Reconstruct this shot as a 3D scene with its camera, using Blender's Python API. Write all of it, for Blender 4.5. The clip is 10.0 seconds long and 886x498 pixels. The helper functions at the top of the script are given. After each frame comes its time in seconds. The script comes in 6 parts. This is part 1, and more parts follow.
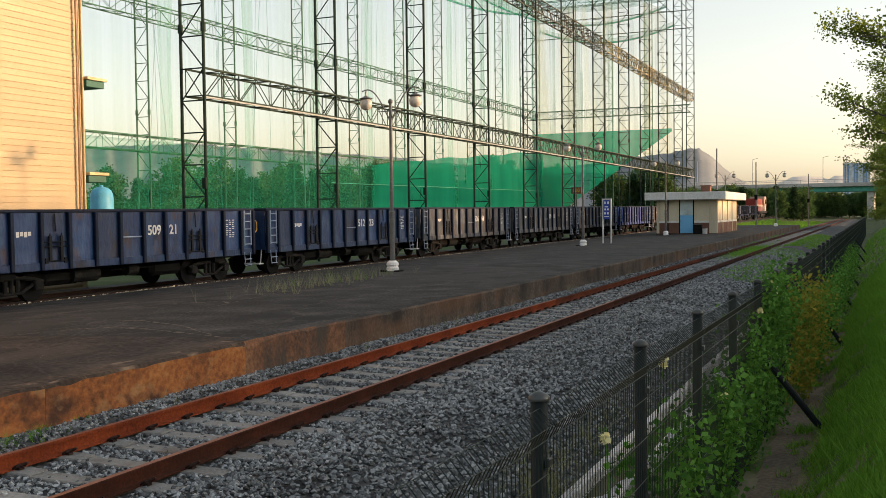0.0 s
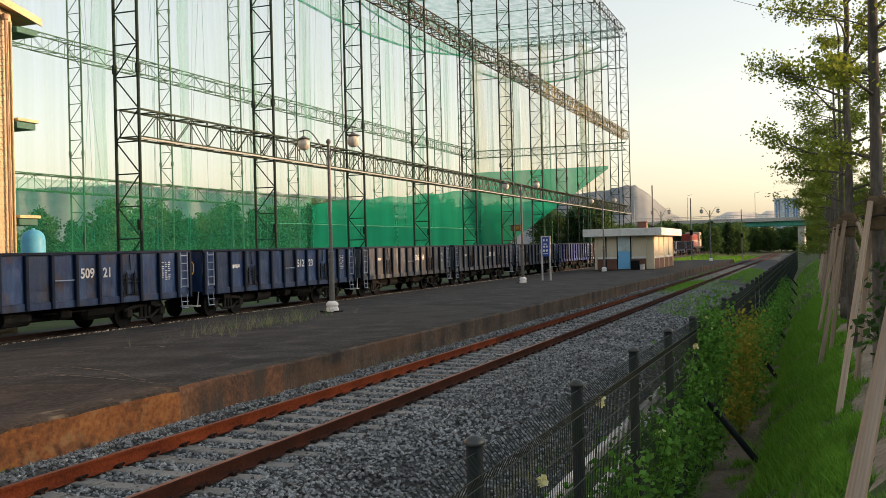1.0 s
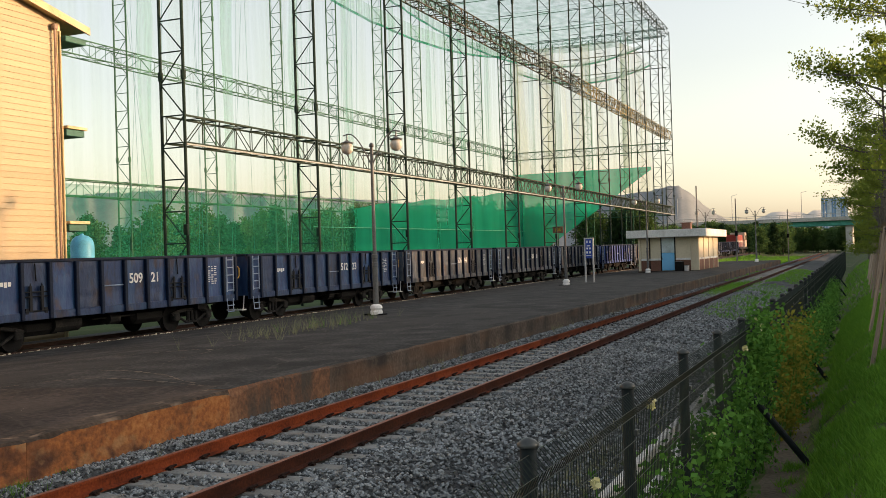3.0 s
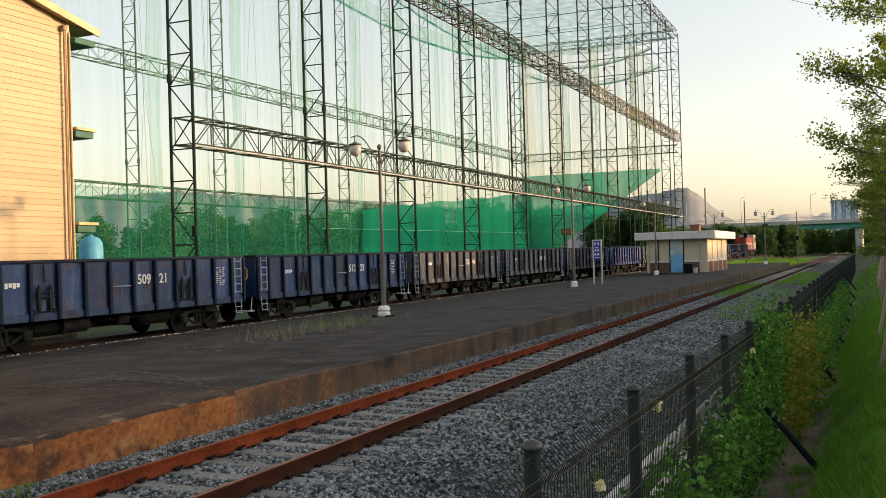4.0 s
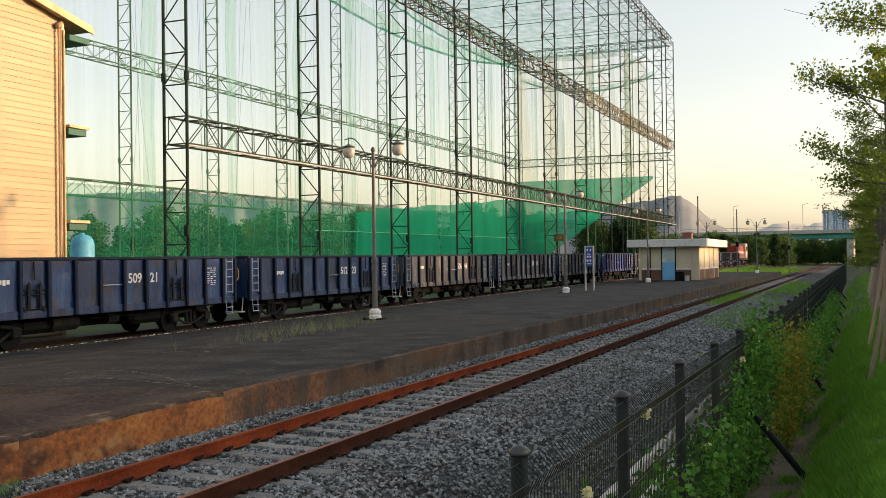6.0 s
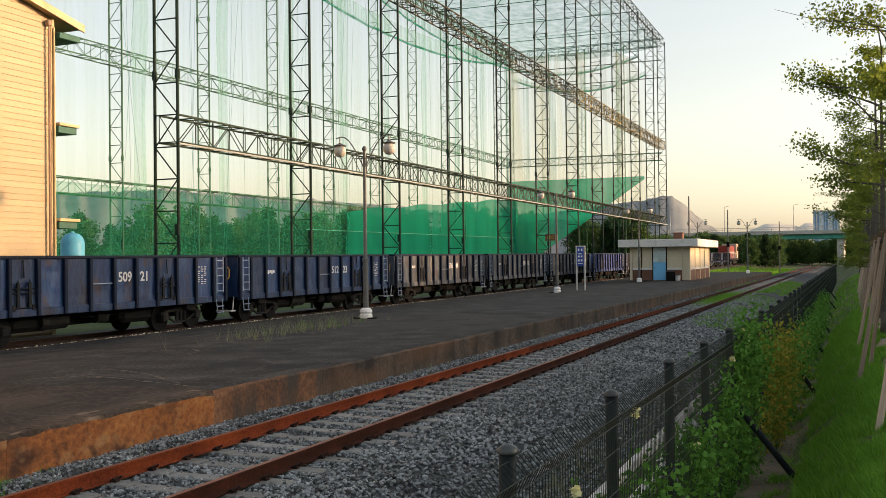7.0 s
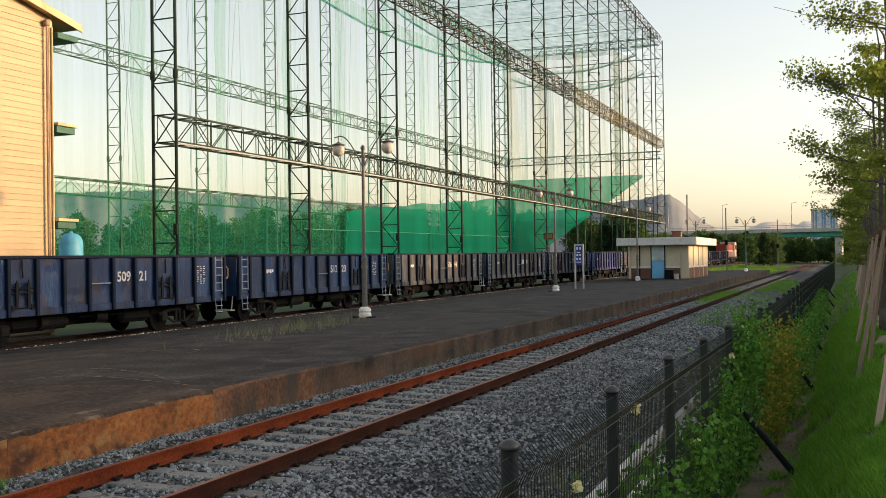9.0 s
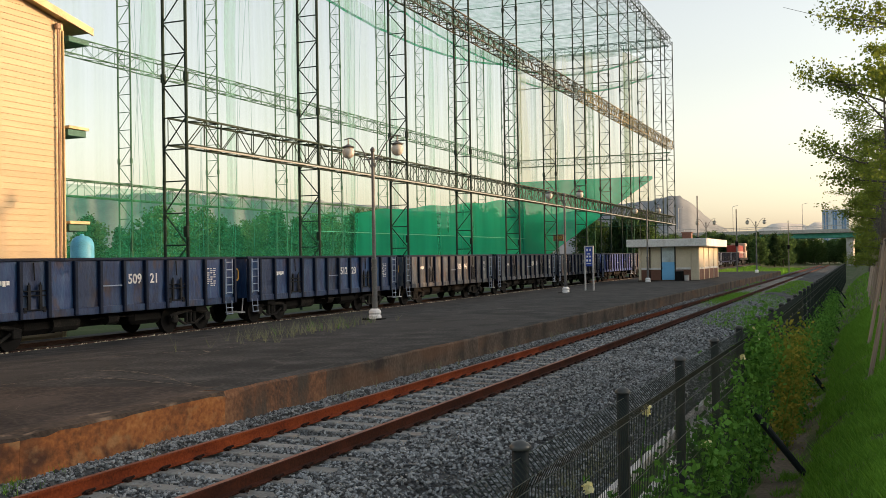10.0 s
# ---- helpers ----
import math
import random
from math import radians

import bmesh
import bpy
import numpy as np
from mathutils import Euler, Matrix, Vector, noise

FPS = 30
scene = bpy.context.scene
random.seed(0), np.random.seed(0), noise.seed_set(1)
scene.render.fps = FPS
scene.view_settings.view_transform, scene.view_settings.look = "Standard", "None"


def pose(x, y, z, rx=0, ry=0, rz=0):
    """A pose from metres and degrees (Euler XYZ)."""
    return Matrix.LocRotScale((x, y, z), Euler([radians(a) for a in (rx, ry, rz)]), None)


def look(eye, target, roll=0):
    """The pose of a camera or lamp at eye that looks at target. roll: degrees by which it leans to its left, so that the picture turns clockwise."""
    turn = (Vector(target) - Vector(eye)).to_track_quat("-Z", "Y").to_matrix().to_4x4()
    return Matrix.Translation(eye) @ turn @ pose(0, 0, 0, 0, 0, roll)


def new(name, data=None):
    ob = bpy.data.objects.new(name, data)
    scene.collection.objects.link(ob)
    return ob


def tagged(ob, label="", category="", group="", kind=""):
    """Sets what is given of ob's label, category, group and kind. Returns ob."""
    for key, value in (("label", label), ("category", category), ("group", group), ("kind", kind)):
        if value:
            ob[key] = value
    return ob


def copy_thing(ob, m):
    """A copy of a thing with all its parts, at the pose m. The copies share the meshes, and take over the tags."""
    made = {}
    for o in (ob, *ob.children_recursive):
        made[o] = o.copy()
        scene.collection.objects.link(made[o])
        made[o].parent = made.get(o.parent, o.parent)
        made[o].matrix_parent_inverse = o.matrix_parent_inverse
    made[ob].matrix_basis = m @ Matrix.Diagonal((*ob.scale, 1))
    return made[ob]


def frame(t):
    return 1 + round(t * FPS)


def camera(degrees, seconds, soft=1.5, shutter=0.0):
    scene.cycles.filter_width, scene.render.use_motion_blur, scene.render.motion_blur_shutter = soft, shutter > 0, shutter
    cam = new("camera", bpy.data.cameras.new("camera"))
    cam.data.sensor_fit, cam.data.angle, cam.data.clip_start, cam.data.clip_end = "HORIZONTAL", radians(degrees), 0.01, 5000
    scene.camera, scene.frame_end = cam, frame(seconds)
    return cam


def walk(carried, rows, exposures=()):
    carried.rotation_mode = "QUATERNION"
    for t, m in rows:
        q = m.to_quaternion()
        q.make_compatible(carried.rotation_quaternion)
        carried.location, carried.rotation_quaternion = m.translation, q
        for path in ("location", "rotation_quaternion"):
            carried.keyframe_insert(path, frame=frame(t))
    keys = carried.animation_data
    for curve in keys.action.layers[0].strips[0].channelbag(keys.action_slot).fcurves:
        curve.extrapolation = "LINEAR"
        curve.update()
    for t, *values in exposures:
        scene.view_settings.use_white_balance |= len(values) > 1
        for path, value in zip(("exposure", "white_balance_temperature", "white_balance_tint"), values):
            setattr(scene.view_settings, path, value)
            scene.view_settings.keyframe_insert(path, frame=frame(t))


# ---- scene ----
cam = camera(48.0, 10.0, soft=0.75)
# seconds, x, y, z, yaw, pitch, roll
PATH = [
    (0.0, -0.009, -0.044, 2.199, 23.662, -2.059, 0.701),
    (0.5, -0.021, -0.033, 2.207, 24.08, -1.607, 1.268),
    (1.0, 0.015, 0.001, 2.221, 20.251, 0.088, 1.384),
    (1.5, 0.033, 0.001, 2.23, 16.98, -0.101, 1.404),
    (2.0, 0.015, -0.002, 2.228, 18.351, -0.131, 1.306),
    (2.5, -0.01, -0.031, 2.229, 20.967, 0.353, 1.456),
    (3.0, -0.022, -0.039, 2.225, 22.655, 0.305, 1.77),
    (4.5, -0.004, -0.004, 2.219, 23.2, 0.496, 1.604),
    (5.0, -0.004, 0.003, 2.217, 23.067, 0.517, 1.213),
    (5.5, -0.008, -0.004, 2.219, 22.904, 0.62, 0.885),
    (7.0, 0.001, 0.022, 2.212, 22.211, 0.606, 0.627),
    (7.5, 0.004, 0.016, 2.208, 21.979, 0.629, 0.487),
    (8.0, 0.005, 0.022, 2.208, 21.852, 0.684, 0.404),
    (8.5, 0.004, 0.021, 2.207, 21.793, 0.663, 0.58),
    (9.0, -0.008, 0.005, 2.197, 22.115, 0.561, 0.806),
    (9.5, -0.005, -0.014, 2.198, 22.43, 0.664, 0.924),
    (10.0, -0.007, -0.007, 2.195, 22.676, 0.674, 0.905),
]
walk(cam, [(t, pose(x, y, z, 90 + pitch, roll, yaw)) for t, x, y, z, yaw, pitch, roll in PATH],
     exposures=[(0.0, 1.47, 7000, 14), (10.0, 1.47, 7000, 14)])

# ---- sky and sun: low evening sun from ahead and to the right ----
SUN_AZ, SUN_EL = 68.0, 7.5          # degrees from +y towards +x, and above the horizon
world = bpy.data.worlds.new("evening_sky")
scene.world = world
world.use_nodes = True
wn = world.node_tree
sky = wn.nodes.new("ShaderNodeTexSky")
sky.sky_type, sky.sun_disc = "NISHITA", False
sky.sun_elevation, sky.sun_rotation = radians(SUN_EL), radians(SUN_AZ)
sky.air_density, sky.dust_density, sky.ozone_density = 1.0, 2.0, 1.0
haze = wn.nodes.new("ShaderNodeHueSaturation")
haze.inputs["Saturation"].default_value = 0.55
wn.links.new(sky.outputs[0], haze.inputs["Color"])
wn.links.new(haze.outputs[0], wn.nodes["Background"].inputs[0])
wn.nodes["Background"].inputs[1].default_value = 0.15
sun_data = bpy.data.lights.new("sun", "SUN")
sun_data.energy, sun_data.angle, sun_data.color = 2.2, radians(2.0), (1.0, 0.62, 0.34)
sun = new("sun", sun_data)
a, e = radians(SUN_AZ), radians(SUN_EL)
to_sun = Vector((math.sin(a) * math.cos(e), math.cos(a) * math.cos(e), math.sin(e)))
sun.matrix_world = look(to_sun * 200, (0, 0, 0))

# ---- materials ----
def surface(name, base, dark=None, light=None, rough=0.8, metal=0.0, scales=(1.5, 25.0), bump=0.3, depth=0.01,
            stretch=(1, 1, 1), spread=0.0, stain=None, stain_scale=(1, 1, 1), stain_cut=(0.55, 0.75), per_piece=0.0, spec=0.2, cracks=None, rust=None):
    """Base colour broken up by noise at two scales, with bump; optional stains of a second colour with their own shape."""
    m = bpy.data.materials.new(name)
    m.use_nodes = True
    t = m.node_tree
    n, l = t.nodes, t.links
    b = n["Principled BSDF"]
    dark = dark or tuple(c * 0.6 for c in base)
    light = light or tuple(min(1, c * 1.35) for c in base)
    co = n.new("ShaderNodeTexCoord")
    info = n.new("ShaderNodeObjectInfo")
    off = n.new("ShaderNodeVectorMath"); off.operation = "SCALE"
    off.inputs[0].default_value = (37, 53, 71)
    l.new(info.outputs["Random"], off.inputs["Scale"])
    add = n.new("ShaderNodeVectorMath"); add.operation = "ADD"
    l.new(co.outputs["Object"], add.inputs[0]); l.new(off.outputs[0], add.inputs[1])
    mp = n.new("ShaderNodeMapping"); mp.inputs["Scale"].default_value = stretch
    l.new(add.outputs[0], mp.inputs["Vector"])
    def noise_tex(scale, detail, vec):
        x = n.new("ShaderNodeTexNoise")
        x.inputs["Scale"].default_value, x.inputs["Detail"].default_value = scale, detail
        l.new(vec, x.inputs["Vector"])
        return x.outputs[0]
    big, fine = noise_tex(scales[0], 5, mp.outputs[0]), noise_tex(scales[1], 4, mp.outputs[0])
    mixv = n.new("ShaderNodeMath"); mixv.operation = "MULTIPLY_ADD"
    l.new(fine, mixv.inputs[0]); mixv.inputs[1].default_value = 0.5
    half = n.new("ShaderNodeMath"); half.operation = "MULTIPLY"; half.inputs[1].default_value = 0.5
    l.new(big, half.inputs[0]); l.new(half.outputs[0], mixv.inputs[2])
    ramp = n.new("ShaderNodeValToRGB")
    el = ramp.color_ramp.elements
    el[0].position, el[0].color = 0.32, (*dark, 1)
    el[1].position, el[1].color = 0.7, (*light, 1)
    mid = el.new(0.5); mid.color = (*base, 1)
    l.new(mixv.outputs[0], ramp.inputs[0])
    colour = ramp.outputs[0]
    if stain:
        ms = n.new("ShaderNodeMapping"); ms.inputs["Scale"].default_value = stain_scale
        l.new(add.outputs[0], ms.inputs["Vector"])
        sn = noise_tex(1.0, 6, ms.outputs[0])
        mr = n.new("ShaderNodeMapRange")
        mr.inputs[1].default_value, mr.inputs[2].default_value = stain_cut
        l.new(sn, mr.inputs[0])
        mx = n.new("ShaderNodeMix"); mx.data_type = "RGBA"
        l.new(mr.outputs[0], mx.inputs[0]); l.new(colour, mx.inputs[6]); mx.inputs[7].default_value = (*stain, 1)
        colour = mx.outputs[2]
    if rust:
        mu = n.new("ShaderNodeMapping"); mu.inputs["Scale"].default_value = rust[1]
        mu.inputs["Location"].default_value = (11, 23, 5)
        l.new(add.outputs[0], mu.inputs["Vector"])
        ur = n.new("ShaderNodeMapRange")
        ur.inputs[1].default_value, ur.inputs[2].default_value, ur.inputs[4].default_value = *rust[2], rust[3]
        l.new(noise_tex(1.0, 7, mu.outputs[0]), ur.inputs[0])
        mx = n.new("ShaderNodeMix"); mx.data_type = "RGBA"
        l.new(ur.outputs[0], mx.inputs[0]); l.new(colour, mx.inputs[6]); mx.inputs[7].default_value = (*rust[0], 1)
        colour = mx.outputs[2]
    if cracks:
        wob = n.new("ShaderNodeTexNoise"); wob.inputs["Scale"].default_value, wob.inputs["Detail"].default_value = 1.3, 5
        l.new(add.outputs[0], wob.inputs["Vector"])
        ws_ = n.new("ShaderNodeVectorMath"); ws_.operation = "SCALE"; ws_.inputs["Scale"].default_value = 0.9
        l.new(wob.outputs["Color"], ws_.inputs[0])
        wa = n.new("ShaderNodeVectorMath"); wa.operation = "ADD"
        l.new(add.outputs[0], wa.inputs[0]); l.new(ws_.outputs[0], wa.inputs[1])
        vo = n.new("ShaderNodeTexVoronoi"); vo.feature = "DISTANCE_TO_EDGE"; vo.inputs["Scale"].default_value = cracks[0]
        l.new(wa.outputs[0], vo.inputs["Vector"])
        cr = n.new("ShaderNodeMapRange")
        cr.inputs[1].default_value, cr.inputs[2].default_value, cr.inputs[3].default_value, cr.inputs[4].default_value = 0.003, 0.018, 0.55, 0.0
        l.new(vo.outputs["Distance"], cr.inputs[0])
        br = n.new("ShaderNodeMath"); br.operation = "MULTIPLY"
        l.new(cr.outputs[0], br.inputs[0]); l.new(big, br.inputs[1])
        mx = n.new("ShaderNodeMix"); mx.data_type = "RGBA"
        l.new(br.outputs[0], mx.inputs[0]); l.new(colour, mx.inputs[6]); mx.inputs[7].default_value = (*cracks[1], 1)
        colour = mx.outputs[2]
    if per_piece:
        hs = n.new("ShaderNodeHueSaturation")
        vr = n.new("ShaderNodeMapRange")
        vr.inputs[3].default_value, vr.inputs[4].default_value = 1 - per_piece, 1 + per_piece
        l.new(info.outputs["Random"], vr.inputs[0]); l.new(vr.outputs[0], hs.inputs["Value"])
        l.new(colour, hs.inputs["Color"])
        colour = hs.outputs[0]
    if spread:
        geo = n.new("ShaderNodeNewGeometry")
        hs = n.new("ShaderNodeHueSaturation")
        vr = n.new("ShaderNodeMapRange")
        vr.inputs[3].default_value, vr.inputs[4].default_value = 1 - spread, 1 + spread
        l.new(geo.outputs["Random Per Island"], vr.inputs[0]); l.new(vr.outputs[0], hs.inputs["Value"])
        l.new(colour, hs.inputs["Color"])
        colour = hs.outputs[0]
    l.new(colour, b.inputs["Base Color"])
    b.inputs["Roughness"].default_value, b.inputs["Metallic"].default_value = rough, metal
    b.inputs["Specular IOR Level"].default_value = spec
    if bump:
        bp = n.new("ShaderNodeBump")
        bp.inputs["Strength"].default_value, bp.inputs["Distance"].default_value = bump, depth
        l.new(mixv.outputs[0], bp.inputs["Height"]); l.new(bp.outputs[0], b.inputs["Normal"])
    return m


def leafy(name, base, light, through_col, part_through=0.45):
    """Thin leaf: diffuse and translucent, a colour of its own for each leaf."""
    m = bpy.data.materials.new(name)
    m.use_nodes = True
    n, l = m.node_tree.nodes, m.node_tree.links
    n.remove(n["Principled BSDF"])
    geo = n.new("ShaderNodeNewGeometry")
    mx = n.new("ShaderNodeMix"); mx.data_type = "RGBA"
    mx.inputs[6].default_value, mx.inputs[7].default_value = (*base, 1), (*light, 1)
    l.new(geo.outputs["Random Per Island"], mx.inputs[0])
    d, tr, g = n.new("ShaderNodeBsdfDiffuse"), n.new("ShaderNodeBsdfTranslucent"), n.new("ShaderNodeMixShader")
    l.new(mx.outputs[2], d.inputs[0]); tr.inputs[0].default_value = (*through_col, 1)
    g.inputs[0].default_value = part_through
    l.new(d.outputs[0], g.inputs[1]); l.new(tr.outputs[0], g.inputs[2])
    l.new(g.outputs[0], n["Material Output"].inputs[0])
    return m


def netting(name, colour, cover, folds=0.12, fold_scale=0.9):
    """Woven net: a share of it open, the rest green thread; folds change how much is open."""
    m = bpy.data.materials.new(name)
    m.use_nodes = True
    n, l = m.node_tree.nodes, m.node_tree.links
    n.remove(n["Principled BSDF"])
    co = n.new("ShaderNodeTexCoord")
    mp = n.new("ShaderNodeMapping"); mp.inputs["Scale"].default_value = (fold_scale, fold_scale, 0.03)
    l.new(co.outputs["Object"], mp.inputs[0])
    nz = n.new("ShaderNodeTexNoise"); nz.inputs["Scale"].default_value, nz.inputs["Detail"].default_value = 1.0, 6
    l.new(mp.outputs[0], nz.inputs["Vector"])
    mr = n.new("ShaderNodeMapRange")
    mr.inputs[1].default_value, mr.inputs[2].default_value = 0.35, 0.68
    mr.inputs[3].default_value, mr.inputs[4].default_value = max(0.0, cover - folds), min(1.0, cover + folds)
    l.new(nz.outputs[0], mr.inputs[0])
    tp, d, tl, a1, a2 = (n.new("ShaderNodeBsdfTransparent"), n.new("ShaderNodeBsdfDiffuse"), n.new("ShaderNodeBsdfTranslucent"),
                         n.new("ShaderNodeMixShader"), n.new("ShaderNodeMixShader"))
    d.inputs[0].default_value = tl.inputs[0].default_value = (*colour, 1)
    a1.inputs[0].default_value = 0.5
    l.new(d.outputs[0], a1.inputs[1]); l.new(tl.outputs[0], a1.inputs[2])
    l.new(mr.outputs[0], a2.inputs[0]); l.new(tp.outputs[0], a2.inputs[1]); l.new(a1.outputs[0], a2.inputs[2])
    l.new(a2.outputs[0], n["Material Output"].inputs[0])
    return m


M = {}
M["asphalt"] = surface("asphalt", (0.037, 0.035, 0.0335), (0.01, 0.0097, 0.0096), (0.108, 0.099, 0.09), 0.9, scales=(1.1, 15), bump=1.0, depth=0.02,
                       stain=(0.047, 0.043, 0.04), stain_scale=(0.5, 0.16, 1), stain_cut=(0.48, 0.66), cracks=(0.42, (0.13, 0.115, 0.1)), rust=((0.016, 0.015, 0.0145), (0.7, 0.5, 1), (0.52, 0.64), 0.7))
M["old_concrete"] = surface("old_concrete", (0.088, 0.07, 0.057), (0.036, 0.031, 0.028), (0.165, 0.13, 0.1), 0.9, scales=(1.2, 18), stretch=(1, 1, 0.8), bump=0.7, depth=0.02,
                            stain=(0.038, 0.033, 0.03), stain_scale=(1.5, 1.5, 0.5), stain_cut=(0.5, 0.66), rust=((0.19, 0.1, 0.055), (0.5, 0.35, 1.2), (0.52, 0.68), 0.45))
M["rusty_concrete"] = surface("rusty_concrete", (0.33, 0.125, 0.044), (0.11, 0.05, 0.028), (0.52, 0.235, 0.085), 0.9, scales=(1.1, 13), stretch=(1, 1, 1.2), bump=1.0, depth=0.03,
                              stain=(0.085, 0.042, 0.028), stain_scale=(1.6, 1.3, 1.5), stain_cut=(0.48, 0.6), rust=((0.45, 0.28, 0.14), (3.0, 3.0, 4.0), (0.54, 0.68), 0.5))
M["stained_concrete"] = surface("stained_concrete", (0.17, 0.088, 0.052), (0.06, 0.042, 0.034), (0.3, 0.16, 0.085), 0.9, scales=(1.3, 16), bump=0.9, depth=0.025, stain=(0.07, 0.06, 0.052), stain_scale=(2.5, 2.0, 0.5), stain_cut=(0.48, 0.6))
M["worn_coping"] = surface("worn_coping", (0.07, 0.05, 0.038), (0.025, 0.02, 0.017), (0.17, 0.115, 0.08), 0.9, scales=(2.6, 14), bump=0.7, depth=0.015, stain=(0.24, 0.17, 0.12), stain_scale=(4, 1.6, 3), stain_cut=(0.57, 0.66))
M["gravel_bed"] = surface("gravel_bed", (0.06, 0.064, 0.066), (0.018, 0.019, 0.02), (0.14, 0.15, 0.152), 0.95, scales=(0.8, 14), bump=1.0, depth=0.05)
M["ballast"] = surface("ballast_stone", (0.185, 0.204, 0.212), (0.11, 0.12, 0.125), (0.285, 0.31, 0.32), 0.85, scales=(0.7, 40), bump=0.3, spread=0.75)
M["red_asphalt"] = surface("reddish_asphalt", (0.042, 0.032, 0.028), (0.012, 0.01, 0.0095), (0.11, 0.08, 0.066), 0.9, scales=(1.0, 15), bump=1.0, depth=0.02, cracks=(0.6, (0.12, 0.1, 0.085)), rust=((0.085, 0.065, 0.052), (1.2, 0.4, 1), (0.52, 0.66), 0.6))
M["pale_seam"] = surface("pale_seam", (0.14, 0.115, 0.092), (0.05, 0.042, 0.036), (0.26, 0.21, 0.165), 0.9, scales=(4, 30), bump=0.4)
M["earth"] = surface("bare_earth", (0.115, 0.1, 0.075), (0.06, 0.053, 0.04), (0.19, 0.165, 0.125), 0.95, scales=(1.2, 18), bump=0.8, depth=0.03)
M["sandy_soil"] = surface("sandy_soil", (0.24, 0.2, 0.155), (0.13, 0.105, 0.08), (0.34, 0.29, 0.23), 0.95, scales=(1.0, 16), bump=1.0, depth=0.04, stain=(0.1, 0.085, 0.06), stain_scale=(1.6, 1.2, 1), stain_cut=(0.55, 0.7))
M["drain"] = surface("drain_concrete", (0.62, 0.62, 0.6), rough=0.85, scales=(1, 20), bump=0.2, per_piece=0.15)
M["sleeper"] = surface("sleeper_concrete", (0.25, 0.25, 0.235), (0.15, 0.15, 0.14), (0.33, 0.33, 0.31), 0.9, scales=(3, 30), bump=0.3, per_piece=0.2,
                       stain=(0.18, 0.12, 0.08), stain_scale=(2.5, 2, 1), stain_cut=(0.55, 0.8))
# left rail steps darker along its length; the right rail is darkest throughout
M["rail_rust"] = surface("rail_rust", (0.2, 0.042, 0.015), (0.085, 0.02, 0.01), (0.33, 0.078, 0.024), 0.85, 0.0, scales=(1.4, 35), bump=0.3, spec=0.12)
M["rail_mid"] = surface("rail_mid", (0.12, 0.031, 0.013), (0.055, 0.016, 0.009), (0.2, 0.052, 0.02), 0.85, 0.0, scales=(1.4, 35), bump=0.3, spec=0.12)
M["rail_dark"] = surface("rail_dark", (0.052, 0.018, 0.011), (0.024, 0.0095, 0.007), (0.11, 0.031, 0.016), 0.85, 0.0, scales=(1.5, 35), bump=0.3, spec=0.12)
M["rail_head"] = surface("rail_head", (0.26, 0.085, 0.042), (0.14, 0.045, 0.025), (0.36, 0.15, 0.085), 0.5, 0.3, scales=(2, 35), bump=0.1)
M["clip_iron"] = surface("clip_iron", (0.035, 0.02, 0.016), rough=0.7, metal=0.3, bump=0.2)
M["tan_gravel"] = surface("tan_gravel", (0.42, 0.37, 0.28), (0.2, 0.17, 0.13), (0.6, 0.54, 0.43), 0.9, scales=(2, 20), bump=0.3, spread=0.5)
M["soil"] = surface("soil_and_grass", (0.055, 0.09, 0.026), (0.034, 0.056, 0.019), (0.13, 0.122, 0.07), 0.95, scales=(0.5, 9), bump=0.7, depth=0.04,
                    stain=(0.2, 0.17, 0.13), stain_scale=(0.5, 0.35, 0.5), stain_cut=(0.55, 0.7))
M["sand_path"] = surface("sand_path", (0.4, 0.34, 0.26), rough=0.95, scales=(0.4, 20), bump=0.4)
M["fence_green"] = surface("fence_paint", (0.0075, 0.013, 0.0145), (0.004, 0.008, 0.009), (0.014, 0.021, 0.023), 0.65, scales=(3, 40), bump=0.1, spec=0.2)
M["fence_wire"] = surface("fence_wire", (0.014, 0.026, 0.02), rough=0.5, bump=0.0, spec=0.25)
M["cap_pale"] = surface("pale_pipe", (0.3, 0.32, 0.31), (0.2, 0.21, 0.2), (0.42, 0.43, 0.42), 0.6, scales=(0.5, 12), bump=0.1)
M["cap_grey"] = surface("cap_metal", (0.06, 0.066, 0.066), rough=0.35, metal=0.3, bump=0.1)
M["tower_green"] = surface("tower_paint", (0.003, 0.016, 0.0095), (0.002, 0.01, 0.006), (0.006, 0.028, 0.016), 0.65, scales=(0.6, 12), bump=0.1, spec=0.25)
# paler green than the near towers, for the far row and end wall
M["tower_far"] = surface("tower_pale_green", (0.03, 0.1, 0.055), (0.02, 0.07, 0.04), (0.05, 0.15, 0.08), 0.6, scales=(0.6, 12), bump=0.1)
M["truss_rust"] = surface("truss_worn_paint", (0.02, 0.024, 0.014), (0.006, 0.018, 0.01), (0.12, 0.062, 0.022), 0.6, scales=(0.25, 6), bump=0.2)
# ochre stands for low sunlight on the far length of the beam
M["truss_ochre"] = surface("truss_sunlit_tint", (0.1, 0.075, 0.022), (0.014, 0.022, 0.011), (0.5, 0.33, 0.07), 0.6, scales=(0.35, 5), bump=0.2)
M["truss_dark"] = surface("truss_dark_paint", (0.014, 0.03, 0.018), (0.006, 0.018, 0.011), (0.05, 0.05, 0.03), 0.65, scales=(0.3, 6), bump=0.15, spec=0.3)
M["pipe_brown"] = surface("downpipe_brown", (0.27, 0.18, 0.13), rough=0.5, bump=0.1)
M["ladder_grey"] = surface("ladder_paint", (0.3, 0.37, 0.48), (0.2, 0.25, 0.34), (0.42, 0.48, 0.56), 0.5, scales=(3, 30), bump=0.1)
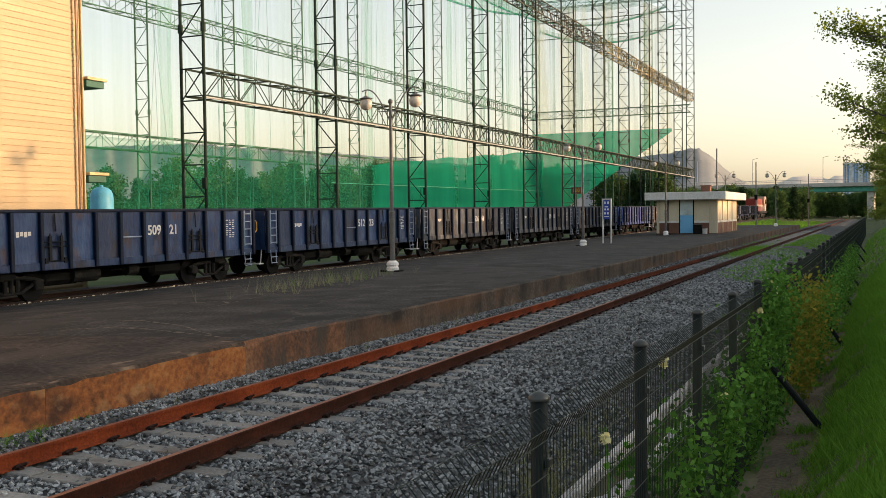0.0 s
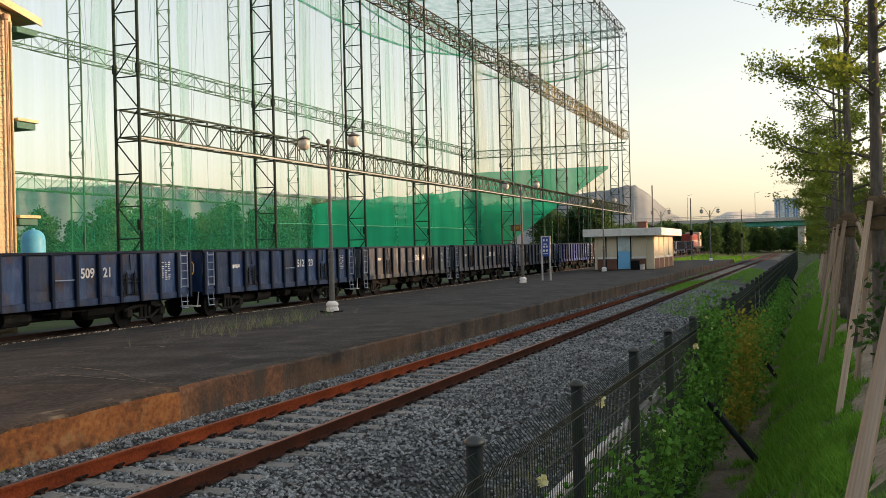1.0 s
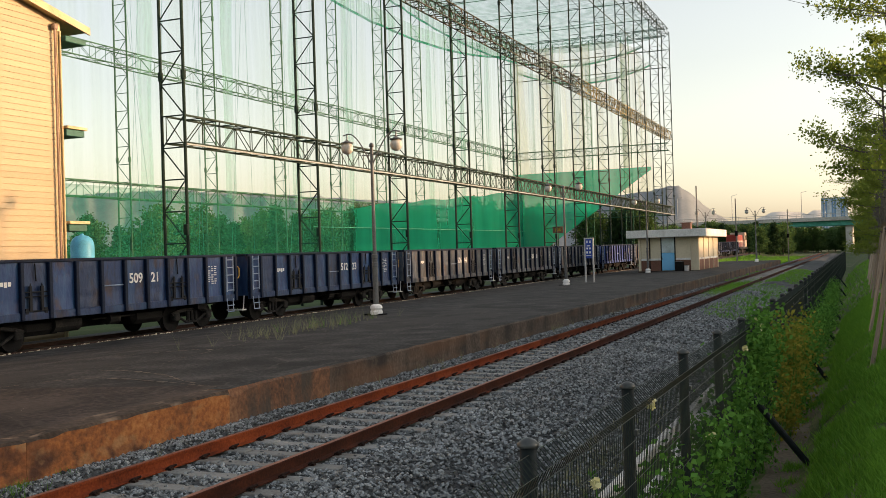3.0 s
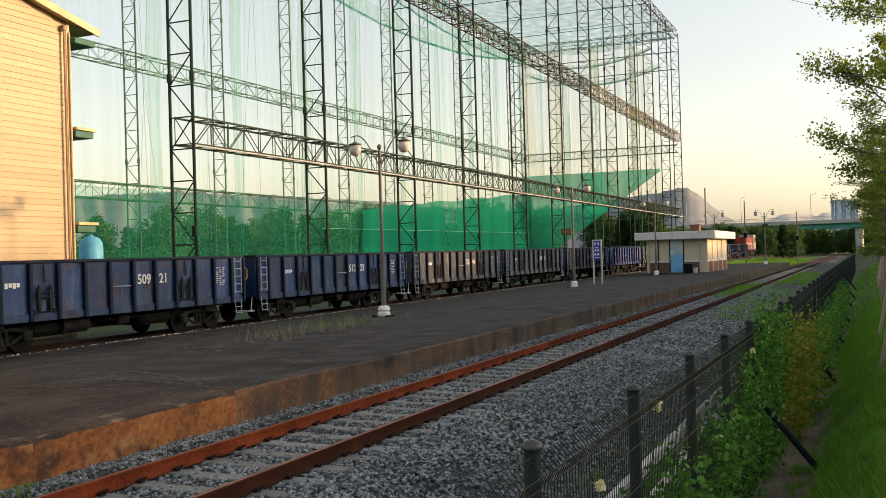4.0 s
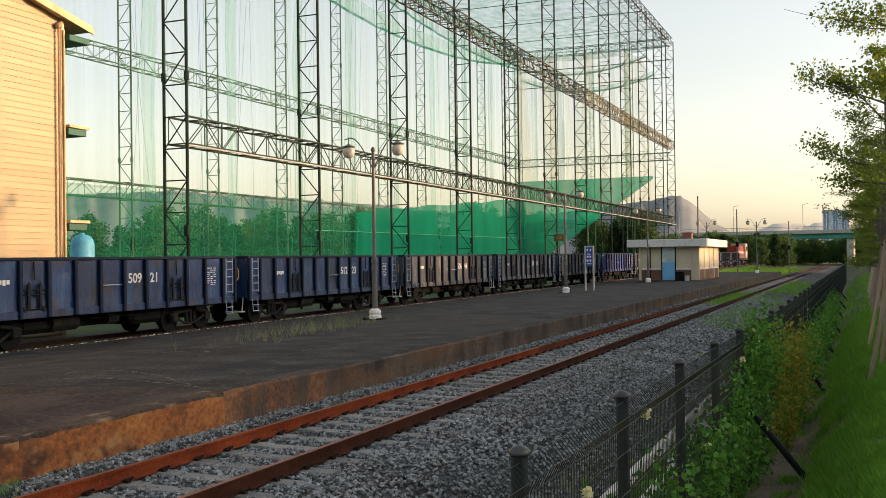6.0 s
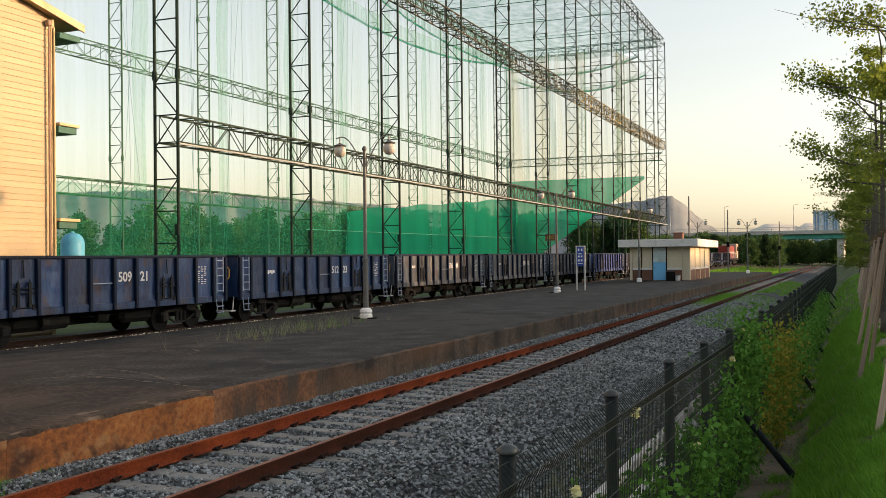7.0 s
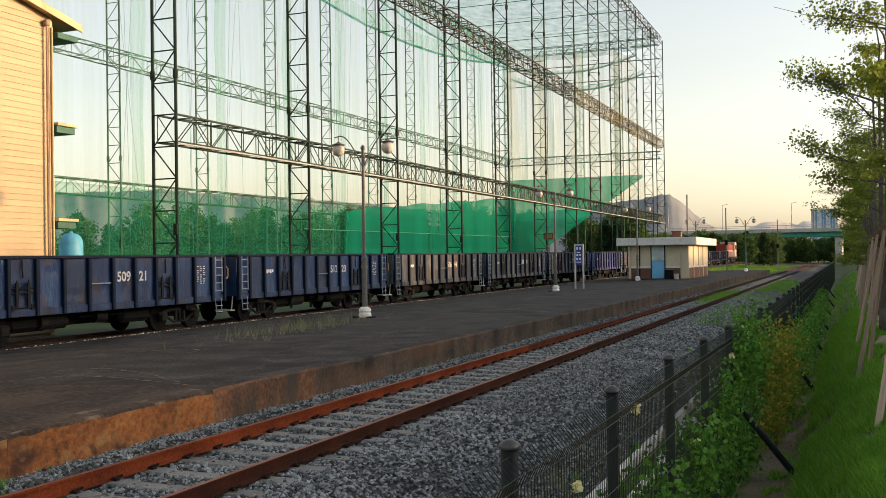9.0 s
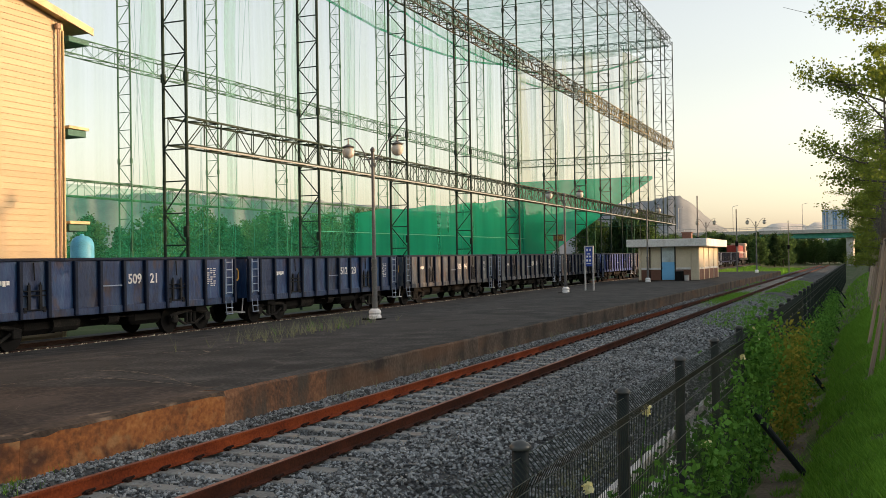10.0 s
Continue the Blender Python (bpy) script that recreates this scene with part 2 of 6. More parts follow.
M["pole_grey"] = surface("pole_grey", (0.16, 0.155, 0.145), rough=0.8, bump=0.1)
M["net_light"] = netting("net_light", (0.3, 0.5, 0.42), 0.11, 0.1)
M["net_gather"] = netting("net_gather", (0.16, 0.42, 0.31), 0.3, 0.18, 2.2)
M["net_roof"] = netting("net_roof", (0.12, 0.5, 0.32), 0.3, 0.16, 0.7)
M["net_hem"] = netting("net_hem", (0.008, 0.2, 0.11), 0.78, 0.18, 0.5)
# dense net in a brighter green, making up for light the end lacks
M["net_dense_lifted"] = netting("net_dense_lifted", (0.01, 0.36, 0.21), 0.84, 0.1, 0.3)
M["net_side"] = netting("net_side", (0.62, 0.68, 0.5), 0.3, 0.22, 0.8)
M["net_dense"] = netting("net_dense", (0.005, 0.21, 0.13), 0.82, 0.12, 0.25)
M["net_low"] = netting("net_low", (0.03, 0.32, 0.18), 0.33, 0.1, 0.3)
M["rope"] = surface("rope", (0.08, 0.3, 0.21), rough=0.9, bump=0.0)
M["clapboard"] = surface("cream_clapboard", (0.385, 0.305, 0.19), (0.325, 0.255, 0.155), (0.435, 0.35, 0.225), 0.6, scales=(0.5, 18), stretch=(1, 0.3, 4), bump=0.15, per_piece=0.06)
M["cream_trim"] = surface("cream_trim", (0.5, 0.38, 0.21), rough=0.55, bump=0.1)
M["green_roof"] = surface("green_roof", (0.03, 0.1, 0.075), rough=0.5, bump=0.1)
M["blue_tank"] = surface("blue_tank_paint", (0.08, 0.33, 0.5), rough=0.45, bump=0.1)
M["hut_cream"] = surface("hut_cream_paint", (0.62, 0.55, 0.41), (0.5, 0.44, 0.32), (0.7, 0.63, 0.48), 0.75, scales=(0.8, 14), bump=0.2,
                         stain=(0.3, 0.25, 0.18), stain_scale=(1.6, 1.6, 0.35), stain_cut=(0.6, 0.8))
M["hut_white"] = surface("hut_white_paint", (0.68, 0.68, 0.66), (0.5, 0.5, 0.48), (0.76, 0.76, 0.74), 0.75, scales=(0.6, 10), bump=0.2,
                         stain=(0.35, 0.33, 0.29), stain_scale=(0.9, 0.9, 0.5), stain_cut=(0.58, 0.8))
M["hut_brown"] = surface("hut_brown_tile", (0.17, 0.085, 0.06), (0.11, 0.055, 0.04), (0.23, 0.12, 0.085), 0.7, scales=(1, 15), bump=0.2)
M["door_blue"] = surface("door_blue", (0.17, 0.48, 0.78), (0.14, 0.42, 0.7), (0.2, 0.54, 0.82), 0.5, scales=(1, 12), bump=0.1)
M["pane_pale"] = surface("pane_pale_blue", (0.5, 0.6, 0.62), rough=0.4, bump=0.05)
M["steel_grey"] = surface("steel_grey", (0.2, 0.2, 0.2), (0.13, 0.13, 0.13), (0.28, 0.27, 0.26), 0.5, 0.5, scales=(2, 25), bump=0.15)
M["lamp_pole"] = surface("lamp_pole_paint", (0.13, 0.135, 0.135), (0.08, 0.08, 0.08), (0.19, 0.19, 0.19), 0.5, 0.2, scales=(2, 25), bump=0.15,
                         stain=(0.16, 0.08, 0.04), stain_scale=(4, 4, 0.8), stain_cut=(0.6, 0.75))
M["lamp_glass"] = surface("lamp_opal_glass", (0.5, 0.48, 0.43), (0.4, 0.38, 0.34), (0.56, 0.54, 0.49), 0.25, scales=(3, 20), bump=0.0)
M["white_paint"] = surface("white_paint", (0.78, 0.79, 0.78), (0.6, 0.6, 0.6), (0.84, 0.84, 0.83), 0.7, scales=(4, 40), bump=0.2)
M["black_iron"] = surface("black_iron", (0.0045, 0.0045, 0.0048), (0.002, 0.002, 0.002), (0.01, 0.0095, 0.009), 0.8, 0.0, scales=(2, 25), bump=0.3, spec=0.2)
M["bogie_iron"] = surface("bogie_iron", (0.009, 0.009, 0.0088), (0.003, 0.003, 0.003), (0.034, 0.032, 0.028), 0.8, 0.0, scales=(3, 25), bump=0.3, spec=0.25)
M["sign_blue"] = surface("sign_blue", (0.03, 0.07, 0.32), rough=0.4, bump=0.0)
M["sign_frame"] = surface("sign_frame", (0.5, 0.5, 0.5), rough=0.5, metal=0.3, bump=0.1)
M["yellow_paint"] = surface("yellow_paint", (0.55, 0.32, 0.06), rough=0.6, bump=0.1)
M["decal_white"] = surface("stencil_white", (0.72, 0.72, 0.7), (0.4, 0.4, 0.4), (0.8, 0.8, 0.78), 0.7, scales=(5, 30), bump=0.0)
def wagon_paint(name, base, grey, worn):
    return surface(name, base, tuple(c * 0.35 for c in base), tuple(0.35 * c + 0.65 * g for c, g in zip(base, grey)), 0.48, scales=(1.3, 11), stretch=(1, 1, 0.45),
                   bump=0.7, depth=0.05, stain=grey, stain_scale=(4.5, 4.5, 0.7), stain_cut=(0.47, 0.66), spec=0.5, per_piece=0.35,
                   rust=((0.06, 0.03, 0.016), (2.0, 2.0, 1.1), worn, 0.7))
M["wagon_navy"] = wagon_paint("wagon_navy", (0.003, 0.028, 0.105), (0.016, 0.06, 0.145), (0.57, 0.7))
M["wagon_worn"] = wagon_paint("wagon_worn", (0.028, 0.046, 0.072), (0.135, 0.14, 0.14), (0.5, 0.66))
M["wagon_blue"] = wagon_paint("wagon_blue", (0.008, 0.05, 0.26), (0.045, 0.09, 0.24), (0.6, 0.72))
M["rib_navy"] = surface("rib_navy", (0.003, 0.0085, 0.026), (0.0015, 0.003, 0.008), (0.007, 0.016, 0.04), 0.5, scales=(1, 14), bump=0.2)
M["latch_black"] = surface("latch_black", (0.003, 0.004, 0.007), (0.0015, 0.002, 0.003), (0.008, 0.009, 0.012), 0.6, scales=(2, 20), bump=0.2, spec=0.25)
M["coal"] = surface("dark_load", (0.02, 0.02, 0.021), rough=0.95, scales=(2, 14), bump=1.0, depth=0.05)
M["loco_red"] = surface("loco_red", (0.24, 0.034, 0.024), rough=0.5, scales=(1, 12), bump=0.15)
M["loco_cream"] = surface("loco_cream", (0.42, 0.32, 0.24), rough=0.5, scales=(1, 12), bump=0.1)
M["glass_dark"] = surface("dark_glass", (0.03, 0.035, 0.04), rough=0.12, bump=0.0, spec=0.6)
M["bark"] = surface("grey_bark", (0.095, 0.088, 0.078), (0.045, 0.041, 0.037), (0.16, 0.146, 0.13), 0.95, scales=(3, 30), stretch=(1, 1, 0.25), bump=0.9, depth=0.012)
M["stake"] = surface("peeled_stake_wood", (0.3, 0.24, 0.185), (0.17, 0.13, 0.098), (0.43, 0.36, 0.29), 0.85, scales=(1, 18), stretch=(3, 3, 0.25), bump=0.3, per_piece=0.35)
M["straw"] = surface("straw_wrap", (0.12, 0.09, 0.055), rough=0.95, scales=(3, 60), stretch=(1, 1, 6), bump=0.9, depth=0.01)
M["band"] = surface("black_band", (0.012, 0.012, 0.012), rough=0.6, bump=0.0)
M["leaf_young"] = leafy("young_leaf", (0.05, 0.08, 0.02), (0.14, 0.185, 0.045), (0.26, 0.34, 0.06), 0.5)
M["leaf_rose"] = leafy("rose_leaf", (0.018, 0.065, 0.016), (0.13, 0.31, 0.065), (0.13, 0.32, 0.045), 0.25)
M["leaf_dark"] = leafy("dark_glossy_leaf", (0.016, 0.04, 0.016), (0.07, 0.12, 0.045), (0.07, 0.13, 0.03), 0.2)
M["leaf_red"] = leafy("reddish_leaf", (0.045, 0.14, 0.025), (0.32, 0.26, 0.05), (0.24, 0.26, 0.04), 0.3)
M["leaf_wood"] = leafy("wood_leaf", (0.035, 0.075, 0.035), (0.1, 0.165, 0.06), (0.1, 0.17, 0.045), 0.3)
M["leaf_pine"] = leafy("pine_leaf", (0.018, 0.04, 0.022), (0.045, 0.08, 0.035), (0.045, 0.075, 0.025), 0.2)
M["petal"] = leafy("pale_yellow_petal", (0.75, 0.72, 0.36), (0.82, 0.8, 0.55), (0.7, 0.65, 0.3), 0.3)
M["blade"] = leafy("grass_blade", (0.034, 0.105, 0.013), (0.2, 0.42, 0.07), (0.19, 0.42, 0.045), 0.33)
M["dry_blade"] = leafy("dry_grass_blade", (0.17, 0.19, 0.1), (0.36, 0.36, 0.23), (0.27, 0.29, 0.15), 0.3)
M["bridge_green"] = surface("bridge_green", (0.06, 0.3, 0.25), rough=0.6, scales=(0.1, 2), bump=0.0)
M["bridge_grey"] = surface("bridge_concrete", (0.4, 0.4, 0.38), rough=0.85, scales=(0.1, 2), bump=0.0)
M["tower_block"] = surface("tower_block_wall", (0.5, 0.56, 0.62), rough=0.8, scales=(0.02, 0.5), bump=0.0)
M["tower_block_blue"] = surface("tower_block_blue", (0.16, 0.28, 0.45), rough=0.6, scales=(0.02, 0.5), bump=0.0)
# haze is put into the hill colours: grey-blue near, pale far
M["hill_near"] = surface("wooded_hill_hazed", (0.205, 0.225, 0.235), (0.175, 0.195, 0.205), (0.235, 0.255, 0.265), 1.0, scales=(0.012, 0.15), bump=0.0, spec=0.0)
M["hill_far"] = surface("distant_hill_hazed", (0.6, 0.56, 0.5), (0.58, 0.54, 0.48), (0.62, 0.58, 0.52), 1.0, scales=(0.003, 0.02), bump=0.0, spec=0.0)


# ---- mesh building ----
class Geo:
    """Collects vertices and faces of one mesh."""
    def __init__(self):
        self.v, self.f = [], []

    def hull(self, pts, faces):
        c = sum((Vector(p) for p in pts), Vector()) / len(pts)
        k = len(self.v)
        self.v += [tuple(p) for p in pts]
        for f in faces:
            q = [Vector(pts[i]) for i in f]
            nrm = (q[1] - q[0]).cross(q[2] - q[0])
            if nrm.dot(sum(q, Vector()) / len(q) - c) < 0:
                f = f[::-1]
            self.f.append(tuple(k + i for i in f))
        return self

    def box(self, x0, x1, y0, y1, z0, z1, ch=0.0):
        """Box with chamfered edges."""
        if ch <= 0:
            p = [(x, y, z) for x in (x0, x1) for y in (y0, y1) for z in (z0, z1)]
            return self.hull(p, [(0, 1, 3, 2), (4, 5, 7, 6), (0, 1, 5, 4), (2, 3, 7, 6), (0, 2, 6, 4), (1, 3, 7, 5)])
        p = []
        for sx in (0, 1):
            for sy in (0, 1):
                for sz in (0, 1):
                    X, Y, Z = (x0, x1)[sx], (y0, y1)[sy], (z0, z1)[sz]
                    ix, iy, iz = X + ch * (1 - 2 * sx), Y + ch * (1 - 2 * sy), Z + ch * (1 - 2 * sz)
                    p += [(X, iy, iz), (ix, Y, iz), (ix, iy, Z)]
        def i(sx, sy, sz, a):
            return (sx * 4 + sy * 2 + sz) * 3 + a
        fs = []
        for s in (0, 1):
            fs += [(i(s, 0, 0, 0), i(s, 0, 1, 0), i(s, 1, 1, 0), i(s, 1, 0, 0)), (i(0, s, 0, 1), i(0, s, 1, 1), i(1, s, 1, 1), i(1, s, 0, 1)),
                   (i(0, 0, s, 2), i(0, 1, s, 2), i(1, 1, s, 2), i(1, 0, s, 2))]
        for a_ in (0, 1):
            for b_ in (0, 1):
                fs += [(i(a_, b_, 0, 0), i(a_, b_, 1, 0), i(a_, b_, 1, 1), i(a_, b_, 0, 1)),
                       (i(a_, 0, b_, 0), i(a_, 1, b_, 0), i(a_, 1, b_, 2), i(a_, 0, b_, 2)),
                       (i(0, a_, b_, 1), i(1, a_, b_, 1), i(1, a_, b_, 2), i(0, a_, b_, 2))]
        for sx in (0, 1):
            for sy in (0, 1):
                for sz in (0, 1):
                    fs.append((i(sx, sy, sz, 0), i(sx, sy, sz, 1), i(sx, sy, sz, 2)))
        return self.hull(p, fs)

    def tube(self, p, q, r, r2=None, n=6, caps=True):
        p, q = Vector(p), Vector(q)
        d = q - p
        if d.length < 1e-6:
            return self
        d.normalize()
        s = d.orthogonal().normalized()
        u = d.cross(s)
        r2 = r if r2 is None else r2
        k = len(self.v)
        for c, rr in ((p, r), (q, r2)):
            for j in range(n):
                w = 2 * math.pi * (j + 0.5) / n
                self.v.append(tuple(c + (s * math.cos(w) + u * math.sin(w)) * rr))
        for j in range(n):
            self.f.append((k + j, k + (j + 1) % n, k + n + (j + 1) % n, k + n + j))
        if caps:
            self.f.append(tuple(k + j for j in reversed(range(n))))
            self.f.append(tuple(k + n + j for j in range(n)))
        return self

    def path(self, pts, r, n=6):
        pts = [Vector(p) for p in pts]
        k = len(self.v)
        side = (pts[1] - pts[0]).orthogonal().normalized()
        for i, p in enumerate(pts):
            d = (pts[min(i + 1, len(pts) - 1)] - pts[max(i - 1, 0)]).normalized()
            side = (side - d * side.dot(d)).normalized()
            up = d.cross(side)
            for j in range(n):
                w = 2 * math.pi * (j + 0.5) / n
                self.v.append(tuple(p + (side * math.cos(w) + up * math.sin(w)) * r))
        for i in range(len(pts) - 1):
            for j in range(n):
                a_, b_ = k + i * n + j, k + i * n + (j + 1) % n
                self.f.append((a_, b_, b_ + n, a_ + n))
        self.f.append(tuple(k + j for j in reversed(range(n))))
        self.f.append(tuple(k + (len(pts) - 1) * n + j for j in range(n)))
        return self

    def lathe(self, prof, x=0, y=0, z=0, n=16):
        """prof: (radius, height) from the bottom up."""
        k = len(self.v)
        for r, h in prof:
            for j in range(n):
                w = 2 * math.pi * j / n
                self.v.append((x + r * math.cos(w), y + r * math.sin(w), z + h))
        for i in range(len(prof) - 1):
            for j in range(n):
                a_, b_ = k + i * n + j, k + i * n + (j + 1) % n
                self.f.append((a_, b_, b_ + n, a_ + n))
        self.f.append(tuple(k + j for j in reversed(range(n))))
        self.f.append(tuple(k + (len(prof) - 1) * n + j for j in range(n)))
        return self

    def wheel(self, c, axis_x, r, w, n=20):
        """Disc with its axle along x."""
        return self.tube((c[0] - w / 2, c[1], c[2]), (c[0] + w / 2, c[1], c[2]), r, n=n)

    def quads(self, arr):
        """arr: n x 4 x 3."""
        k = len(self.v)
        self.v += [tuple(p) for p in np.asarray(arr).reshape(-1, 3).tolist()]
        self.f += [(k + 4 * i, k + 4 * i + 1, k + 4 * i + 2, k + 4 * i + 3) for i in range(len(arr))]
        return self

    def mesh(self, name, material, smooth=False):
        me = bpy.data.meshes.new(name)
        me.from_pydata(self.v, [], self.f)
        for m in material if isinstance(material, (list, tuple)) else [material]:
            me.materials.append(m)
        if smooth:
            me.polygons.foreach_set("use_smooth", [True] * len(me.polygons))
        me.update()
        return me


def part(name, geo, material, parent=None, label="", at=None, smooth=False):
    ob = new(name, geo.mesh(name, material, smooth) if isinstance(geo, Geo) else geo)
    ob.parent = parent
    if at is not None:
        ob.matrix_basis = at
    return tagged(ob, label) if label else ob


def thing(name, label, category, group="", kind="", at=None):
    ob = new(name)
    ob.empty_display_size = 0.2
    if at is not None:
        ob.matrix_basis = at
    return tagged(ob, label, category, group, kind)


def setting(name, geo, material, label, category, smooth=False):
    return tagged(new(name, geo.mesh(name, material, smooth)), label, category, kind="structure")


def leaf_quads(centres, size, rng, flat=0.0, long=1.5):
    """One pointed quad for each centre, turned at random."""
    c = np.asarray(centres, float)
    n = len(c)
    a_ = rng.normal(size=(n, 3)); a_[:, 2] *= 1 - flat
    a_ /= np.linalg.norm(a_, axis=1)[:, None]
    b_ = np.cross(a_, rng.normal(size=(n, 3)))
    b_ /= np.linalg.norm(b_, axis=1)[:, None]
    s = size * rng.uniform(0.6, 1.3, (n, 1))
    return np.stack([c - a_ * s * long / 2, c + b_ * s / 2, c + a_ * s * long / 2, c - b_ * s / 2], 1)


def lettering(name, text, size, material, parent, at, label=""):
    cu = bpy.data.curves.new(name, "FONT")
    cu.body, cu.size, cu.extrude, cu.offset = text, size, 0.002, size * 0.022
    cu.align_x, cu.align_y = "CENTER", "CENTER"
    cu.resolution_u = 3
    tmp = new(name, cu)
    bpy.context.view_layer.update()
    me = bpy.data.meshes.new_from_object(tmp.evaluated_get(bpy.context.evaluated_depsgraph_get()))
    bpy.data.objects.remove(tmp)
    me.materials.clear(); me.materials.append(material)
    return part(name, me, material, parent, label, at)


def smoothstep(a_, b_, x):
    t = min(1, max(0, (x - a_) / (b_ - a_)))
    return t * t * (3 - 2 * t)


def lerp_table(table, x):
    for (x0, z0), (x1, z1) in zip(table, table[1:]):
        if x <= x1:
            return z0 + (z1 - z0) * max(0, x - x0) / (x1 - x0)
    return table[-1][1]

# ---- ground and platform ----
rng = np.random.default_rng(7)
GRADE = 0.0028                       # the far track climbs a little


def rise(y):
    return GRADE * (min(max(y, -20), 230) - 22)


PROFILE = [(-3000, -0.3), (-60, -0.25), (-24.5, -0.22), (-23.4, -0.16), (-19.9, -0.16), (-19.5, -0.3), (-8.4, -0.4), (-4.6, -0.4), (-3.4, -0.5), (-2.3, -0.6),
           (-1.4, -0.7), (-0.75, -0.62), (-0.35, -0.2), (0.1, 0.25), (0.6, 0.5), (1.4, 0.58), (3.2, 0.62), (30, 0.75), (3000, 0.75)]


def ground_z(x, y):
    z = lerp_table(PROFILE, x) + rise(y) * smoothstep(-15, -19.5, x)
    if -3.2 < x < 4:
        z += 0.035 * noise.noise((x * 2.1, y * 1.7, 0)) + 0.05 * noise.noise((x * 0.7, y * 0.5, 3))
    return z


def sheet(xs, ys, zf, thick=0.0):
    g = Geo()
    for y in ys:
        for x in xs:
            g.v.append((x, y, zf(x, y)))
    w = len(xs)
    for j in range(len(ys) - 1):
        for i in range(w - 1):
            g.f.append((j * w + i, j * w + i + 1, (j + 1) * w + i + 1, (j + 1) * w + i))
    return g


gx = [-3000, -1200, -500, -200, -100, -60, -40, -30, -24.5, -23.4, -21.5, -19.9, -19.5, -17, -12, -8.4, -6.5, -4.6, -4, -3.4, -2.9, -2.3] + \
     [round(-2 + 0.15 * i, 2) for i in range(40)] + [4.5, 6, 9, 15, 30, 80, 200, 600, 1500, 3000]
gy = [-400, -150, -60, -30, -15, -8, -4] + [round(-2 + 0.3 * i, 2) for i in range(110)] + [33, 36, 40, 45, 50, 57, 65, 75, 85, 100, 120, 150, 190, 230, 300, 450, 800, 1500, 2600, 4200]
setting("ground", sheet(gx, gy, ground_z), M["soil"], "rough grassy earth with bare dry patches", "ground", True)

PX0, PX1, PXF = -8.15, -14.9, -19.75    # platform front, start of its fall, far edge


def platform_z(x, y):
    return 0.42 + (0.05 + rise(y) - 0.42) * smoothstep(PX1 + 2.5, PXF, x) * 1.0 + 0.012 * noise.noise((x * 0.5, y * 0.35, 0)) - 0.05 * smoothstep(10, 3, y) * smoothstep(-10, -8.1, x)


PY1 = 118.0
xs = [PXF, -19, -18, -17, -16, -15, -14, -13, -12, -11, -10, -9, -8.5]
ys = [-12 + 2.0 * i for i in range(66)]
top = sheet(xs, [y for y in ys if y <= PY1], platform_z)
setting("platform", top, M["asphalt"], "dark worn asphalt railway platform with pale cracks", "platform", True)
# reddish resurfaced stretch near the front, with a pale broken seam round it
inner = []
for j in range(24):
    yy = -11.5 + 23.5 * j / 23
    x_far = lerp_table([(-11.5, -12.8), (8.0, -12.55), (11.16, -12.04), (11.7, -11.3), (11.95, -9.6), (12.0, -8.55)], yy)
    inner.append([(-8.5 + (x_far + 8.5) * i / 6, yy) for i in range(7)])
g = Geo()
for rw in inner:
    g.v += [(x, yy, platform_z(x, yy) + 0.007) for x, yy in rw]
for j in range(23):
    for i in range(6):
        k = j * 7 + i
        g.f.append((k, k + 7, k + 8, k + 1))
setting("platform_patch", g, M["red_asphalt"], "reddish worn resurfaced stretch of the platform", "platform", True)
g = Geo()
line = [(-12.75, 2), (-12.7, 5), (-12.55, 8.0), (-12.3, 9.8), (-12.04, 11.16), (-11.75, 12.1), (-11.3, 12.5), (-10.6, 12.42), (-9.8, 12.2), (-9.1, 12.0), (-8.54, 11.83)]
seams = list(zip(line, line[1:]))
for line in ([(-12.4, 13.2), (-11.6, 13.45), (-10.9, 13.2), (-10.3, 12.95), (-9.6, 12.4), (-9.0, 12.05)], [(-11.5, 14.3), (-11.85, 15.2), (-12.1, 16.7), (-12.5, 18.6), (-12.9, 21.0), (-13.1, 23.5)],
             [(-13.9, 15.2), (-13.2, 16.4), (-12.5, 17.0), (-12.2, 16.8)], [(-10.4, 10.2), (-9.5, 9.1), (-9.2, 7.6), (-9.4, 6.2)]):
    seams += list(zip(line, line[1:]))
for (xa, ya), (xb, yb) in seams:
    for i in range(8):
        if noise.noise((xa * 5 + i, ya * 3, 2)) < -0.12:
            continue
        t0, t1 = i / 8, (i + 1.03) / 8
        p_, q_ = (xa + (xb - xa) * t0, ya + (yb - ya) * t0), (xa + (xb - xa) * t1, ya + (yb - ya) * t1)
        w_ = 0.012 + 0.09 * abs(noise.noise((p_[0] * 3, p_[1] * 3, 0)))
        g.hull([(p_[0], p_[1] - w_, platform_z(*p_) + 0.004), (q_[0], q_[1] - w_, platform_z(*q_) + 0.004), (q_[0], q_[1] + w_, platform_z(*q_) + 0.004), (p_[0], p_[1] + w_, platform_z(*p_) + 0.004),
                ((p_[0] + q_[0]) / 2, (p_[1] + q_[1]) / 2, platform_z(*p_) + 0.009)], [(0, 1, 2, 3), (0, 1, 4), (1, 2, 4), (2, 3, 4), (3, 0, 4)])
setting("platform_seam", g, M["pale_seam"], "pale broken seam between two asphalt surfaces", "platform")
skirt = Geo()
skirt.box(PXF - 0.06, PXF, -12, PY1, -0.4, 0.02)
setting("platform_back", skirt, M["old_concrete"], "low concrete back edge of the platform", "platform")
